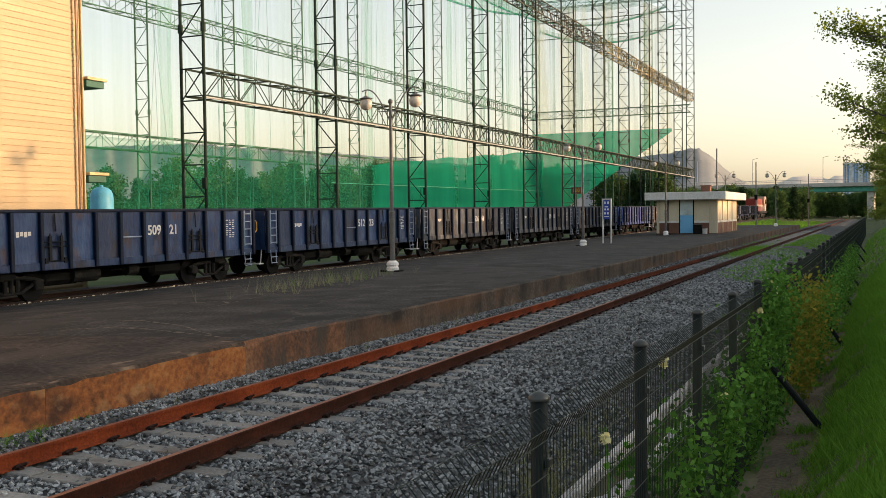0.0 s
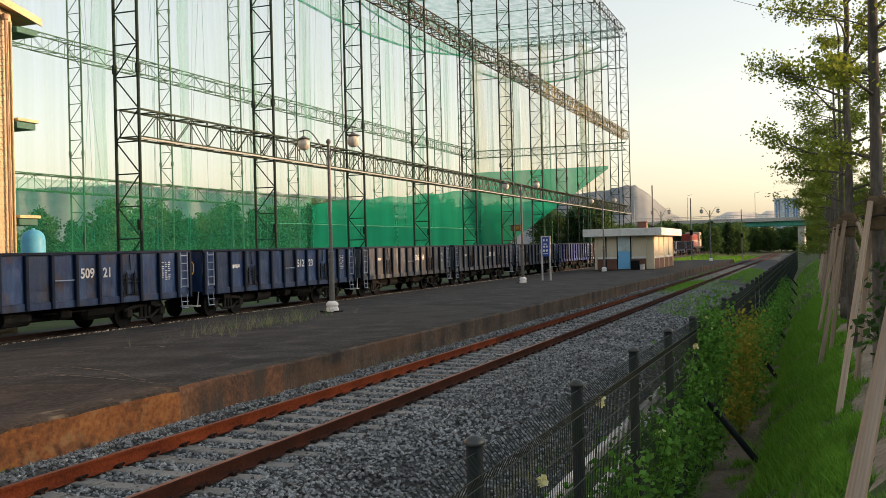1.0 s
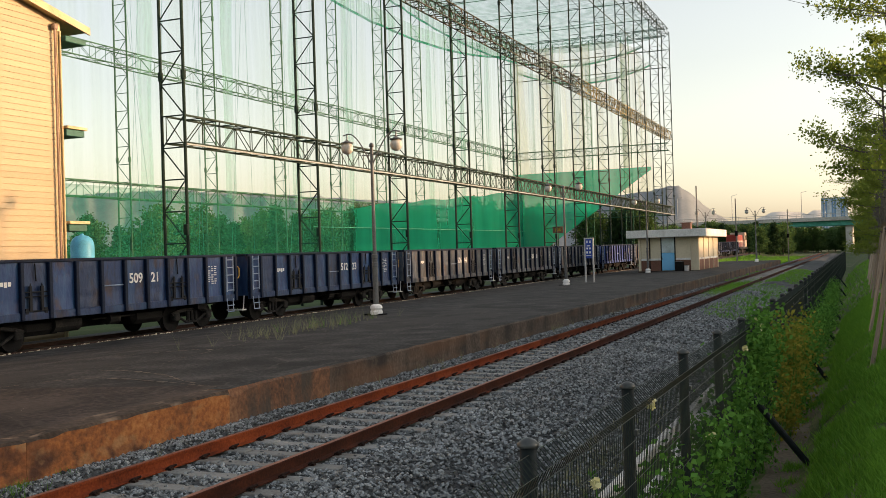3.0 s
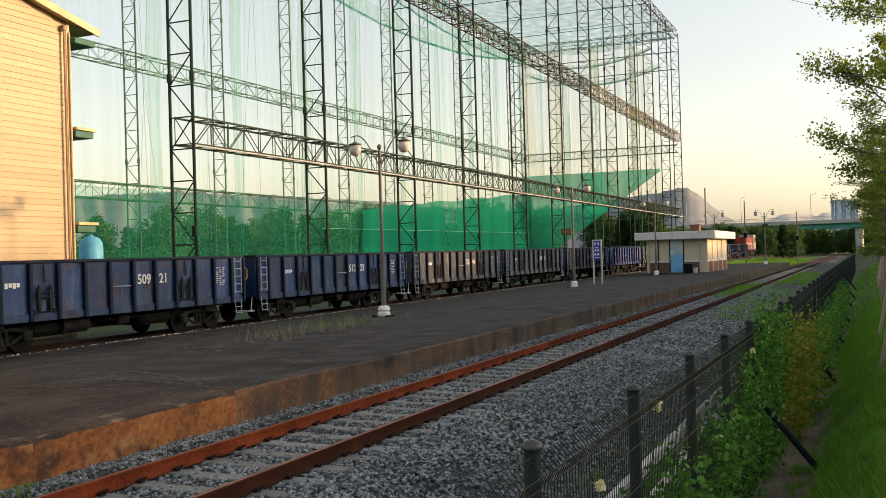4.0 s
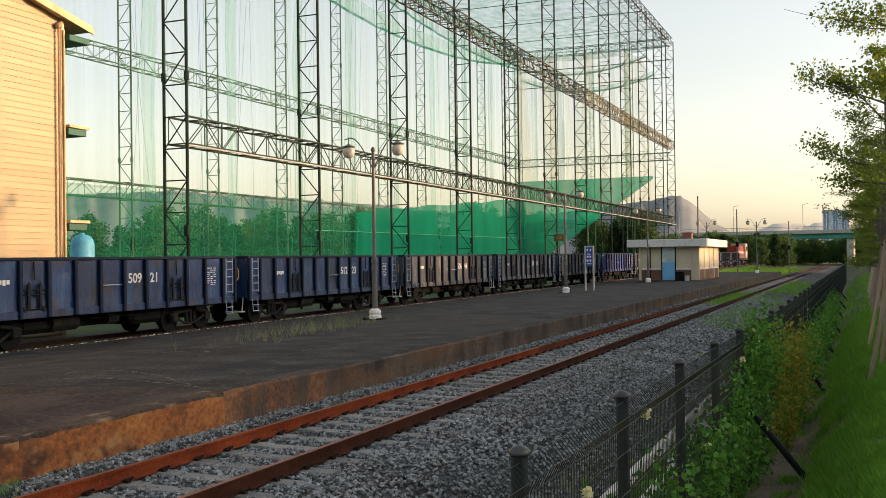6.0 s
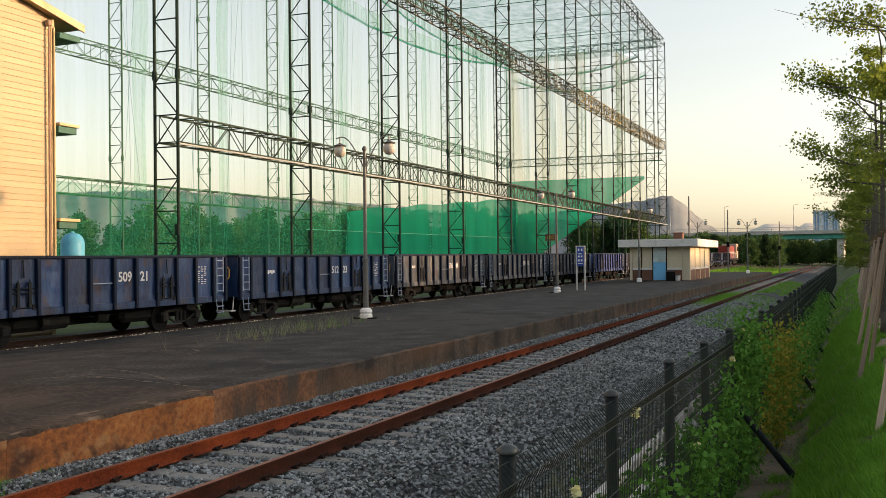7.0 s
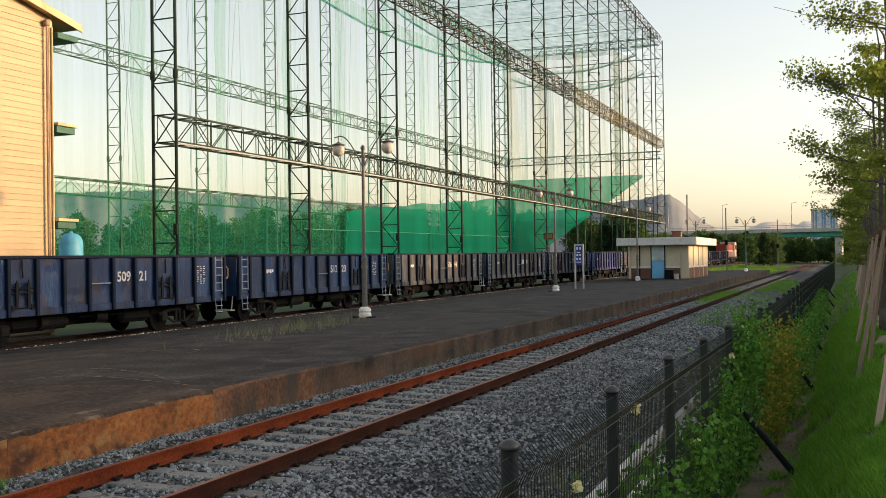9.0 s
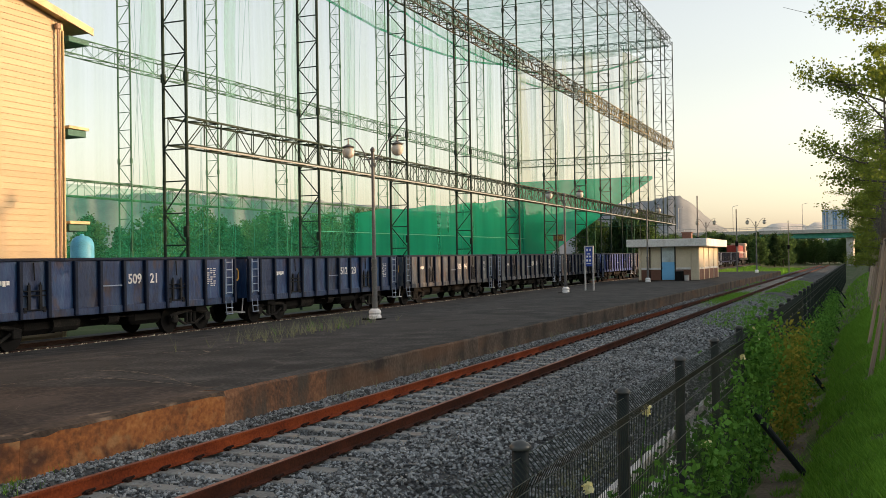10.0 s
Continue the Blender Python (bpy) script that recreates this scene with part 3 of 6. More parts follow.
# front edge: coping and face in cast lengths, worn and slightly out of line
edge = thing("platform_edge", "rust-stained concrete platform edge with worn joints", "platform edge", kind="structure")
JOINTS = [-12.0, -3.5, 0.6, 4.2, 7.9, 11.57, 14.4, 21.5]
while JOINTS[-1] < PY1:
    JOINTS.append(min(PY1, JOINTS[-1] + random.uniform(7.5, 10.5)))
for y, y1 in zip(JOINTS, JOINTS[1:]):
    rusty = y1 < 12
    g = Geo()
    n_seg = 40
    dx, dz = random.uniform(-0.012, 0.012), random.uniform(-0.005, 0.005)
    secs = []
    for i in range(n_seg + 1):
        yy = y + 0.003 + (y1 - y - 0.006) * i / n_seg
        wob = 0.018 * noise.noise((yy * 1.3, 1, 0)) + dx
        zt = platform_z(-8.3, yy) + 0.012 + dz + 0.014 * noise.noise((yy * 2.2, 5, 0))
        secs.append([(-8.52, yy, zt), (PX0 + wob - 0.03, yy, zt), (PX0 + wob, yy, zt - 0.03 - 0.05 * max(0, noise.noise((yy * 2.6, 0, 0))) - 0.1 * smoothstep(0.35, 0.0, abs(yy - 11.75))),
                     (PX0 + wob - 0.012, yy, 0.12), (PX0 + wob + 0.02, yy, -0.35), (-8.52, yy, -0.35)])
    k = 0
    for s in secs:
        g.v += s
    for i in range(n_seg):
        for j in range(6):
            g.f.append((i * 6 + j, i * 6 + (j + 1) % 6, (i + 1) * 6 + (j + 1) % 6, (i + 1) * 6 + j))
    g.f.append((0, 5, 4, 3, 2, 1)); g.f.append(tuple(n_seg * 6 + j for j in range(6)))
    block = part("edge_block", g, [M["rusty_concrete"] if rusty else M["stained_concrete"] if y < 14 else M["old_concrete"], M["worn_coping"] if rusty else M["asphalt"]], edge)
    for i in range(n_seg):
        for j in (0, 1):
            block.data.polygons[i * 6 + j].material_index = 1 if rusty or j == 0 else 0

# concrete drain along the foot of the fence
drain = thing("drain_channel", "pale concrete drain channel beside the fence", "drain", kind="structure")
for i in range(40):
    y = -3 + 2.0 * i
    part("channel_unit", Geo().box(-2.72, -2.62, y + 0.006, y + 1.994, -0.75, -0.44, 0.008).box(-2.3, -2.2, y + 0.006, y + 1.994, -0.75, -0.44, 0.008).box(-2.62, -2.3, y + 0.006, y + 1.994, -0.75, -0.58), M["drain"], drain)

# ---- near track: ballast, rails, sleepers ----
BED = [(-8.2, -0.05), (-7.95, -0.07), (-7.85, -0.15), (-7.7, -0.19), (-7.1, -0.2), (-6.3, -0.2), (-5.75, -0.19), (-5.5, -0.17), (-5.1, -0.14), (-4.6, -0.16), (-3.9, -0.32), (-3.2, -0.48), (-2.4, -0.62)]


def bed_z(x, y):
    return lerp_table(BED, x) + (0.008 if -7.7 < x < -5.6 else 0.022) * noise.noise((x * 2.3, y * 2.3, 9))


bx = [-8.2, -7.95, -7.85, -7.7, -7.5, -7.1, -6.7, -6.3, -5.95, -5.7, -5.4, -5.1, -4.8, -4.5, -4.2, -3.9, -3.5, -3.2, -2.8, -2.4]
setting("ballast_bed", sheet(bx, [-4 + 0.5 * i for i in range(90)] + [42, 46, 50, 55, 60, 70, 85, 100, 130, 170, 230], bed_z), M["gravel_bed"],
        "grey crushed stone ballast bed under the track", "ballast", True)


def stones(count, y0, y1, size, seed, x0=-8.1, x1=-2.5):
    """Angular stones lying on the bed, one joined mesh."""
    r = np.random.default_rng(seed)
    xs_, ys_ = r.uniform(x0, x1, count), y0 + (y1 - y0) * r.uniform(0, 1, count) ** 1.25
    keep = ~((xs_ > -3.6) & (r.uniform(0, 1, count) < (xs_ + 3.6) * 0.9))
    for rail in (-7.483, -5.978):
        keep &= np.abs(xs_ - rail) > 0.1
    on_sleeper = (np.abs((ys_ / 0.62) % 1 - 0.5) > 0.29) & (xs_ > -7.95) & (xs_ < -5.5)
    keep &= ~(on_sleeper & (r.uniform(0, 1, count) < 0.8))
    xs_, ys_ = xs_[keep], ys_[keep]
    n = len(xs_)
    zs = np.array([bed_z(float(a_), float(b_)) for a_, b_ in zip(xs_, ys_)])
    base = np.array([(1, 0, 0), (-1, 0, 0), (0, 1, 0), (0, -1, 0), (0, 0, 1), (0, 0, -1), (0.7, 0.7, 0.4), (-0.7, -0.6, 0.5)], float)
    fs = [(6, 0, 2), (6, 2, 4), (6, 4, 0), (2, 1, 4), (7, 4, 1), (7, 1, 3), (7, 3, 4), (3, 0, 4), (5, 2, 0), (5, 1, 2), (5, 3, 1), (5, 0, 3)]
    P = base[None] * r.uniform(0.6, 1.25, (n, 8, 3)) * np.array([1, 0.8, 0.7])
    ang, tilt = r.uniform(0, 6.28, n), r.normal(0, 0.5, n)
    c, s = np.cos(ang)[:, None], np.sin(ang)[:, None]
    x_, y_, z_ = P[..., 0], P[..., 1], P[..., 2]
    x2, z2 = x_ * np.cos(tilt)[:, None] - z_ * np.sin(tilt)[:, None], x_ * np.sin(tilt)[:, None] + z_ * np.cos(tilt)[:, None]
    P = np.stack([x2 * c - y_ * s, x2 * s + y_ * c, z2], -1) * (size * r.uniform(0.6, 1.4, n))[:, None, None]
    P += np.stack([xs_, ys_, zs + size * 0.25 + r.uniform(0, 0.018, n)], -1)[:, None]
    g = Geo()
    g.v = P.reshape(-1, 3).tolist()
    g.f = [tuple(8 * i + j for j in f) for i in range(n) for f in fs]
    return g


for nm, cnt, ya, yb, sz, sd in (("ballast", 52000, 3.0, 24.0, 0.0285, 1), ("ballast", 26000, 24.0, 60.0, 0.042, 2), ("ballast", 15000, 4.0, 34.0, 0.028, 3)):
    tagged(new(nm, (stones(cnt, ya, yb, sz, sd) if sd < 3 else stones(cnt, ya, yb, sz, sd, -8.14, -7.58)).mesh(nm, M["ballast"])), "loose grey crushed stones between and beside the rails", "gravel", kind="stuff")

track = thing("railway_track", "rusty steel rails on concrete sleepers in ballast", "railway track", kind="structure")
RAILS = (-7.483, -5.978)
for rx in RAILS:
    prof = [(-0.065, -0.157), (0.065, -0.157), (0.065, -0.146), (0.012, -0.125), (0.009, -0.042), (0.036, -0.033), (0.036, -0.006), (0.03, 0.0), (-0.03, 0.0), (-0.036, -0.006),
            (-0.036, -0.033), (-0.009, -0.042), (-0.012, -0.125), (-0.065, -0.146)]
    for ya, yb in ((-6, 24), (24.008, 46), (46.008, 230)):
        g = Geo()
        for yy in (ya, yb):
            g.v += [(rx + px, yy, pz) for px, pz in prof]
        k = len(prof)
        g.f = [(j, (j + 1) % k, k + (j + 1) % k, k + j) for j in range(k)] + [tuple(range(k - 1, -1, -1)), tuple(range(k, 2 * k))]
        r = part("rail", g, [M["rail_dark"] if rx > -7 or ya > 40 else M["rail_rust"] if ya < 0 else M["rail_mid"], M["rail_head"] if ya < 0 else M["rail_dark"]], track, "rust-red steel rail" if ya < 0 else "dark brown steel rail")
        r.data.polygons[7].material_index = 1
g = Geo()
for xa, xb in ((-7.95, -7.15), (-7.15, -6.3), (-6.3, -5.5)):
    lo = xa == -7.15
    g.box(xa, xb, -0.12, 0.12, -0.3, -0.178 if lo else -0.16, 0.012)
sleeper_me = g.mesh("sleeper", M["sleeper"])
g = Geo()
for rx in RAILS:
    for s in (-1, 1):
        x0 = rx + s * 0.07
        g.path([(x0, -0.06, -0.14), (x0 + s * 0.05, -0.06, -0.11), (x0 + s * 0.08, -0.02, -0.10), (x0 + s * 0.03, 0.0, -0.12), (x0 + s * 0.08, 0.03, -0.10), (x0 + s * 0.05, 0.07, -0.11), (x0, 0.06, -0.14)], 0.013, 5)
        g.box(x0 + s * 0.02 - 0.03, x0 + s * 0.02 + 0.03, -0.03, 0.03, -0.165, -0.135)
clip_me = g.mesh("rail_clip", M["clip_iron"])
for i in range(-4, 186):
    s = part("sleeper", sleeper_me, None, track, at=Matrix.Translation((0, 0.62 * (i + 0.0) + random.uniform(-0.015, 0.015), random.uniform(-0.006, 0.004))))
    if i < 100:
        part("rail_clip", clip_me, None, s)

# ---- far track under the train ----
TX = -21.4
yard = thing("yard_track", "dark rusty rails of the far track in gravel", "railway track", kind="structure", at=pose(0, 22, 0, math.degrees(math.atan(GRADE))))
for rx in (TX - 0.75, TX + 0.75):
    g = Geo().box(rx - 0.036, rx + 0.036, -40, 215, -0.045, 0.0, 0.006).box(rx - 0.01, rx + 0.01, -40, 215, -0.14, -0.045).box(rx - 0.065, rx + 0.065, -40, 215, -0.16, -0.14)
    part("rail", g, M["clip_iron"], yard)
g = Geo().box(TX - 1.2, TX + 1.2, -0.12, 0.12, -0.28, -0.15, 0.012)
ysl = g.mesh("sleeper", M["sleeper"])
for i in range(110):
    part("sleeper", ysl, None, yard, at=Matrix.Translation((0, -8 + 0.65 * i, 0)))
r2 = np.random.default_rng(12)
cen = np.stack([-19.95 + r2.normal(0, 0.12, 5000), r2.uniform(12, 95, 5000)], -1)
g = Geo()
for x_, y_ in cen[:3500]:
    s = random.uniform(0.02, 0.05)
    z_ = rise(y_) - 0.02
    g.hull([(x_ - s, y_, z_), (x_ + s, y_ - s * 0.4, z_), (x_, y_ + s, z_), (x_ + s * 0.2, y_ + s * 0.2, z_ + s * 1.5), (x_, y_ - s, z_ + s)], [(0, 1, 2), (0, 2, 3), (2, 1, 3), (1, 4, 3), (0, 3, 4), (0, 4, 1)])
tagged(new("gravel_strip", g.mesh("gravel_strip", M["tan_gravel"])), "strip of pale gravel along the far track", "gravel", kind="stuff")
bedg = sheet([-24.6, -23.0, -19.95, -19.7], [-12, 10, 60, 120, 230], lambda x, y: rise(y) - (0.13 if -23.5 < x < -19.8 else 0.17))
setting("yard_bed", bedg, M["gravel_bed"], "dark gravel bed of the far track", "ballast")

# ---- train ----
WL, PITCH, NB = 12.35, 13.15, 11     # body length, wagon pitch, bays of a side


def pressed_panel(width, za, zb, x, seed):
    """Steel sheet between two ribs, dished and dented from loading, with a low fold line."""
    g = Geo()
    nu, nv = 9, 12
    for back in (0, 1):
        for j in range(nv + 1):
            for i in range(nu + 1):
                u, v = i / nu, j / nv
                dish = 0.016 * math.sin(math.pi * u) * math.sin(math.pi * v)
                dent = 0.05 * max(0, noise.noise((u * 2.4 + seed * 7, v * 3.1, seed))) * math.sin(math.pi * u)
                fold = 0.012 if 0.2 < v < 0.3 else 0.0
                g.v.append((x - dish - dent - fold - (0.012 if back else 0), width * u, za + (zb - za) * v))
    m = (nu + 1) * (nv + 1)
    for j in range(nv):
        for i in range(nu):
            k = j * (nu + 1) + i
            g.f.append((k, k + 1, k + nu + 2, k + nu + 1))
            g.f.append((m + k, m + k + nu + 1, m + k + nu + 2, m + k + 1))
    return g


def wagon(paint):
    """Open high-sided goods wagon; its near side faces +x, its length runs along y, origin on the rails at its middle."""
    w = thing("gondola_wagon", "open-topped steel goods wagon", "goods wagon", "wagons of the goods train")
    hw, z0, z1, L = 1.35, 0.95, 2.42, WL / 2
    body = Geo()
    body.box(-hw + 0.07, hw - 0.07, -L + 0.05, L - 0.05, z0 + 0.05, z0 + 0.12)
    part("floor", body, paint, w)
    for s in (-1, 1):
        if s < 0:
            part("side_panel", Geo().box(-hw + 0.03, -hw + 0.07, -L, L, z0, z1 - 0.05), paint, w)
        part("end_panel", Geo().box(-hw + 0.07, hw - 0.07, s * (L - 0.025) - 0.025, s * (L - 0.025) + 0.025, z0, z1 - 0.05), paint, w)
    part("top_rail", Geo().box(hw - 0.09, hw + 0.03, -L - 0.03, L + 0.03, z1 - 0.07, z1 + 0.015, 0.012).box(-hw - 0.03, -hw + 0.09, -L - 0.03, L + 0.03, z1 - 0.07, z1 + 0.015, 0.012)
         .box(-hw + 0.1, hw - 0.1, -L - 0.03, -L + 0.07, z1 - 0.07, z1 + 0.015, 0.012).box(-hw + 0.1, hw - 0.1, L - 0.07, L + 0.03, z1 - 0.07, z1 + 0.015, 0.012), M["rib_navy"], w)
    part("side_sill", Geo().box(hw - 0.06, hw + 0.02, -L, L, z0 - 0.12, z0 + 0.09, 0.012).box(-hw - 0.02, -hw + 0.06, -L, L, z0 - 0.12, z0 + 0.09, 0.012), paint, w)
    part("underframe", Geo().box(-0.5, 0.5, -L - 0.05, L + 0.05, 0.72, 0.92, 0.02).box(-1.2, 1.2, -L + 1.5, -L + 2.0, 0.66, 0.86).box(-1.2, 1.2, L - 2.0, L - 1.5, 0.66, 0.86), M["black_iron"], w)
    bays = [-L + 0.75 + (2 * L - 1.5) * i / NB for i in range(NB + 1)]
    posts_y = [-L + 0.05] + bays + [L - 0.05]
    dented = {}
    for k, (ya, yb) in enumerate(zip(posts_y, posts_y[1:])):
        width = round(yb - ya, 3)
        key = (width, k % 4)
        if key not in dented:
            dented[key] = pressed_panel(width, z0 + 0.08, z1 - 0.06, hw - 0.032, k % 4).mesh("side_panel", paint, True)
        part("side_panel", dented[key], None, w, at=Matrix.Translation((0, ya, 0)))
    rib = Geo().box(hw - 0.03, hw + 0.08, -0.06, 0.06, z0 - 0.11, z1 - 0.07, 0.014)
    rib_me = rib.mesh("rib", M["rib_navy"])
    for yb in bays + [-L + 0.05, L - 0.05]:
        part("rib", rib_me, None, w, at=Matrix.Translation((0, yb, 0)))
    lad = Geo()
    for s in (-1, 1):
        lad.tube((hw + 0.05, s * 0.19, 1.15), (hw + 0.05, s * 0.19, z1 - 0.06), 0.02)
        lad.path([(hw + 0.02, s * 0.18, 0.92), (hw + 0.05, s * 0.15, 0.45)], 0.014)
    lad_me = lad.mesh("ladder", M["ladder_grey"])
    rung_me = Geo().tube((hw + 0.06, -0.19, 0), (hw + 0.06, 0.19, 0), 0.016).mesh("rung", M["ladder_grey"])
    for s in (-1, 1):
        ladder = part("ladder", lad_me, None, w, at=Matrix.Translation((0, s * (L - 0.4), 0)))
        for zz in (0.47, 0.68, 1.2, 1.46, 1.72, 1.98, 2.24):
            part("rung", rung_me, None, ladder, at=Matrix.Translation((0, 0, zz)))
    lat = Geo()
    for dz in (0.12, 0.5, 0.62):
        lat.tube((hw + 0.03, -0.4, z0 + dz), (hw + 0.03, 0.4, z0 + dz), 0.02)
    for s in (-0.2, 0.2):
        lat.box(hw + 0.0, hw + 0.05, s - 0.05, s + 0.05, z0 + 0.1, z0 + 0.78, 0.008)
        lat.tube((hw + 0.03, s, z0 + 0.78), (hw + 0.03, s, z0 + 0.86), 0.03, 0.005)
    lat.box(hw + 0.0, hw + 0.04, -0.38, -0.28, z0 + 0.05, z0 + 0.2).box(hw + 0.0, hw + 0.04, 0.28, 0.38, z0 + 0.05, z0 + 0.2)
    lat_me = lat.mesh("door_latch", M["latch_black"])
    for i in (2, 8):
        part("door_latch", lat_me, None, w, at=Matrix.Translation((0, (bays[i] + bays[i + 1]) / 2, 0)))
        part("chain", Geo().tube((hw + 0.0, (bays[i] + bays[i + 1]) / 2, z1 - 0.1), (hw + 0.0, (bays[i] + bays[i + 1]) / 2 + 0.03, z0 + 0.9), 0.02), M["latch_black"], w)
    part("handrail", Geo().tube((hw + 0.03, bays[5] + 0.1, 1.62), (hw + 0.03, bays[6] - 0.1, 1.62), 0.018), M["ladder_grey"], w)
    brake = Geo()
    brake.path([(hw - 0.04, L, 2.0), (hw - 0.04, L + 0.2, 2.0), (hw - 0.04, L + 0.27, 1.93), (hw - 0.04, L + 0.27, 1.67), (hw - 0.04, L + 0.2, 1.6), (hw - 0.04, L, 1.6)], 0.022)
    part("end_grab_rail", brake, M["yellow_paint"], w)
    part("end_step", Geo().box(hw - 0.75, hw - 0.1, -L - 0.32, -L - 0.05, 0.44, 0.48).tube((hw - 0.2, -L - 0.1, 0.46), (hw - 0.2, -L - 0.02, 0.95), 0.02), M["sign_frame"], w)
    for s in (-1, 1):
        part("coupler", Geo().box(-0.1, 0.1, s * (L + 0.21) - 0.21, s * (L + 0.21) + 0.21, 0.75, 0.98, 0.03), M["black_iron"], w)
        # near-black box added to darken the open space under the floor
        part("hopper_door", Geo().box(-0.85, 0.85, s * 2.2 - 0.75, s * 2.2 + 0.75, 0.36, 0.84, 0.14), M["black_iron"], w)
    # near-black beam added between the bogies for the same darkness
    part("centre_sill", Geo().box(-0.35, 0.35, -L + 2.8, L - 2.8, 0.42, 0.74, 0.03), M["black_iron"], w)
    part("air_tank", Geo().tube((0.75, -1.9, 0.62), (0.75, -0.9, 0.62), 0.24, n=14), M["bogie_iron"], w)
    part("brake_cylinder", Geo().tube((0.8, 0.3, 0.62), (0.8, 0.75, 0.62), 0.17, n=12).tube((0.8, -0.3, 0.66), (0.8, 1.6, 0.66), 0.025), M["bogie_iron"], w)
    part("load", Geo().box(-hw + 0.08, hw - 0.08, -L + 0.06, L - 0.06, z0 + 0.12, z0 + 0.6, 0.05), M["coal"], w)
    for s in (-1, 1):
        yb = s * (L - 2.05)
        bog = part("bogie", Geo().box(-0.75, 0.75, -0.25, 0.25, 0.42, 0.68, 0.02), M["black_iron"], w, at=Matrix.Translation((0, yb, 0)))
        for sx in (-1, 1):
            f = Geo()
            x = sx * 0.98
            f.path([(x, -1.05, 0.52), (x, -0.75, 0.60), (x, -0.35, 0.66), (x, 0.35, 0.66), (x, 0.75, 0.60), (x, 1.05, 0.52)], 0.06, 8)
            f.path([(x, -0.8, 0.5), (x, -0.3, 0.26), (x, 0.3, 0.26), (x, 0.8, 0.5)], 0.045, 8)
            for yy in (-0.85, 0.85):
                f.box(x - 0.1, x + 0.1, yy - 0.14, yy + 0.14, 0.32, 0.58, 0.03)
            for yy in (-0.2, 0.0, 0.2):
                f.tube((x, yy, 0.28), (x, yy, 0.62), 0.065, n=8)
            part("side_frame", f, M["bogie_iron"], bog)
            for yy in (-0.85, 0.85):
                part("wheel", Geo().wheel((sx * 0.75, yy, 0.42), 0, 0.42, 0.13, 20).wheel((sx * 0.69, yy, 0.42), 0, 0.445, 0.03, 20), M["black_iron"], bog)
    g = Geo()
    for j in range(9):
        for k in range(3):
            if (j * 3 + k) % 7 != 3:
                g.box(hw - 0.03, hw - 0.024, bays[10] + 0.2 + k * 0.17, bays[10] + 0.2 + k * 0.17 + (0.11, 0.07, 0.12)[(j + k) % 3], z1 - 0.4 - j * 0.07, z1 - 0.37 - j * 0.07)
    tagged(part("data_panel", g, M["decal_white"], w), "small worn white stencilled table", kind="stuff")
    g = Geo()
    for k in range(4):
        g.box(hw - 0.03, hw - 0.024, bays[1] + 0.2 + k * 0.13, bays[1] + 0.3 + k * 0.13, 1.72 + (k % 2) * 0.03, 1.86)
    part("owner_mark", g, M["decal_white"], w, "worn white painted mark")
    return w


proto = {"navy": wagon(M["wagon_navy"]), "worn": wagon(M["wagon_worn"]), "blue": wagon(M["wagon_blue"])}
ORDER = [("navy", "508 03"), ("navy", "509 21"), ("navy", "512 23"), ("worn", "506 44"), ("worn", "509 30"), ("worn", "511 07"), ("blue", ""), ("worn", "515 75"), ("blue", ""),
         ("worn", ""), ("worn", ""), ("worn", ""), ("blue", ""), ("blue", "")]
LABELS = {"navy": "dark navy open goods wagon with white stencilled number", "worn": "weathered grey-blue open goods wagon with rust streaks",
          "blue": "bright blue open goods wagon with steel ribs"}
FIRST = 29.55 - 1.5 * PITCH
used = set()
for i, (kind_, number) in enumerate(ORDER):
    yc = FIRST + PITCH * i
    at = pose(TX, yc, rise(yc), math.degrees(math.atan(GRADE)))
    if kind_ in used:
        w = copy_thing(proto[kind_], at)
    else:
        w = proto[kind_]
        w.matrix_basis = at
        used.add(kind_)
    tagged(w, LABELS[kind_])
ws = sorted([o for o in scene.objects if o.name.split(".")[0] == "gondola_wagon"], key=lambda o: o.matrix_basis.translation.y)
for w, (kind_, number) in zip(ws, ORDER):
    if number:
        bw = (WL - 1.5) / NB
        y7 = -WL / 2 + 0.75 + bw * 6
        for k, txt in enumerate(number.split()):
            lettering("wagon_number", txt, 0.41, M["decal_white"], w, Matrix.Translation((1.35 - 0.026, y7 + bw * (k + (0.55 if k == 0 else 0.45)), 1.78)) @ pose(0, 0, 0, 90, 0, 90))

# locomotive at the head of the train
yl = FIRST + PITCH * (len(ORDER) - 0.5) + 8.2
loco = thing("locomotive", "red and cream diesel locomotive at the head of the goods train", "locomotive", at=pose(TX, yl, rise(yl)))
part("frame", Geo().box(-1.4, 1.4, -7.6, 7.6, 0.95, 1.35, 0.05), M["black_iron"], loco)
part("hood", Geo().box(-0.95, 0.95, -7.2, 3.0, 1.35, 3.7, 0.15), M["loco_red"], loco)
part("cab", Geo().box(-1.4, 1.4, 3.0, 5.6, 1.35, 4.15, 0.12), M["loco_cream"], loco)
part("nose", Geo().box(-0.95, 0.95, 5.6, 7.3, 1.35, 2.9, 0.15), M["loco_red"], loco)
part("cab_window", Geo().box(1.39, 1.41, 3.4, 5.2, 2.7, 3.6, 0.005), M["glass_dark"], loco)
part("stripe", Geo().box(0.94, 0.965, -7.0, 2.9, 2.2, 2.6), M["loco_cream"], loco)
g = Geo()
for k in range(10):
    g.tube((1.35, -7 + k * 1.1, 1.35), (1.35, -7 + k * 1.1, 2.35), 0.03)
g.tube((1.35, -7, 2.35), (1.35, 3, 2.35), 0.03)
part("handrail", g, M["sign_frame"], loco)
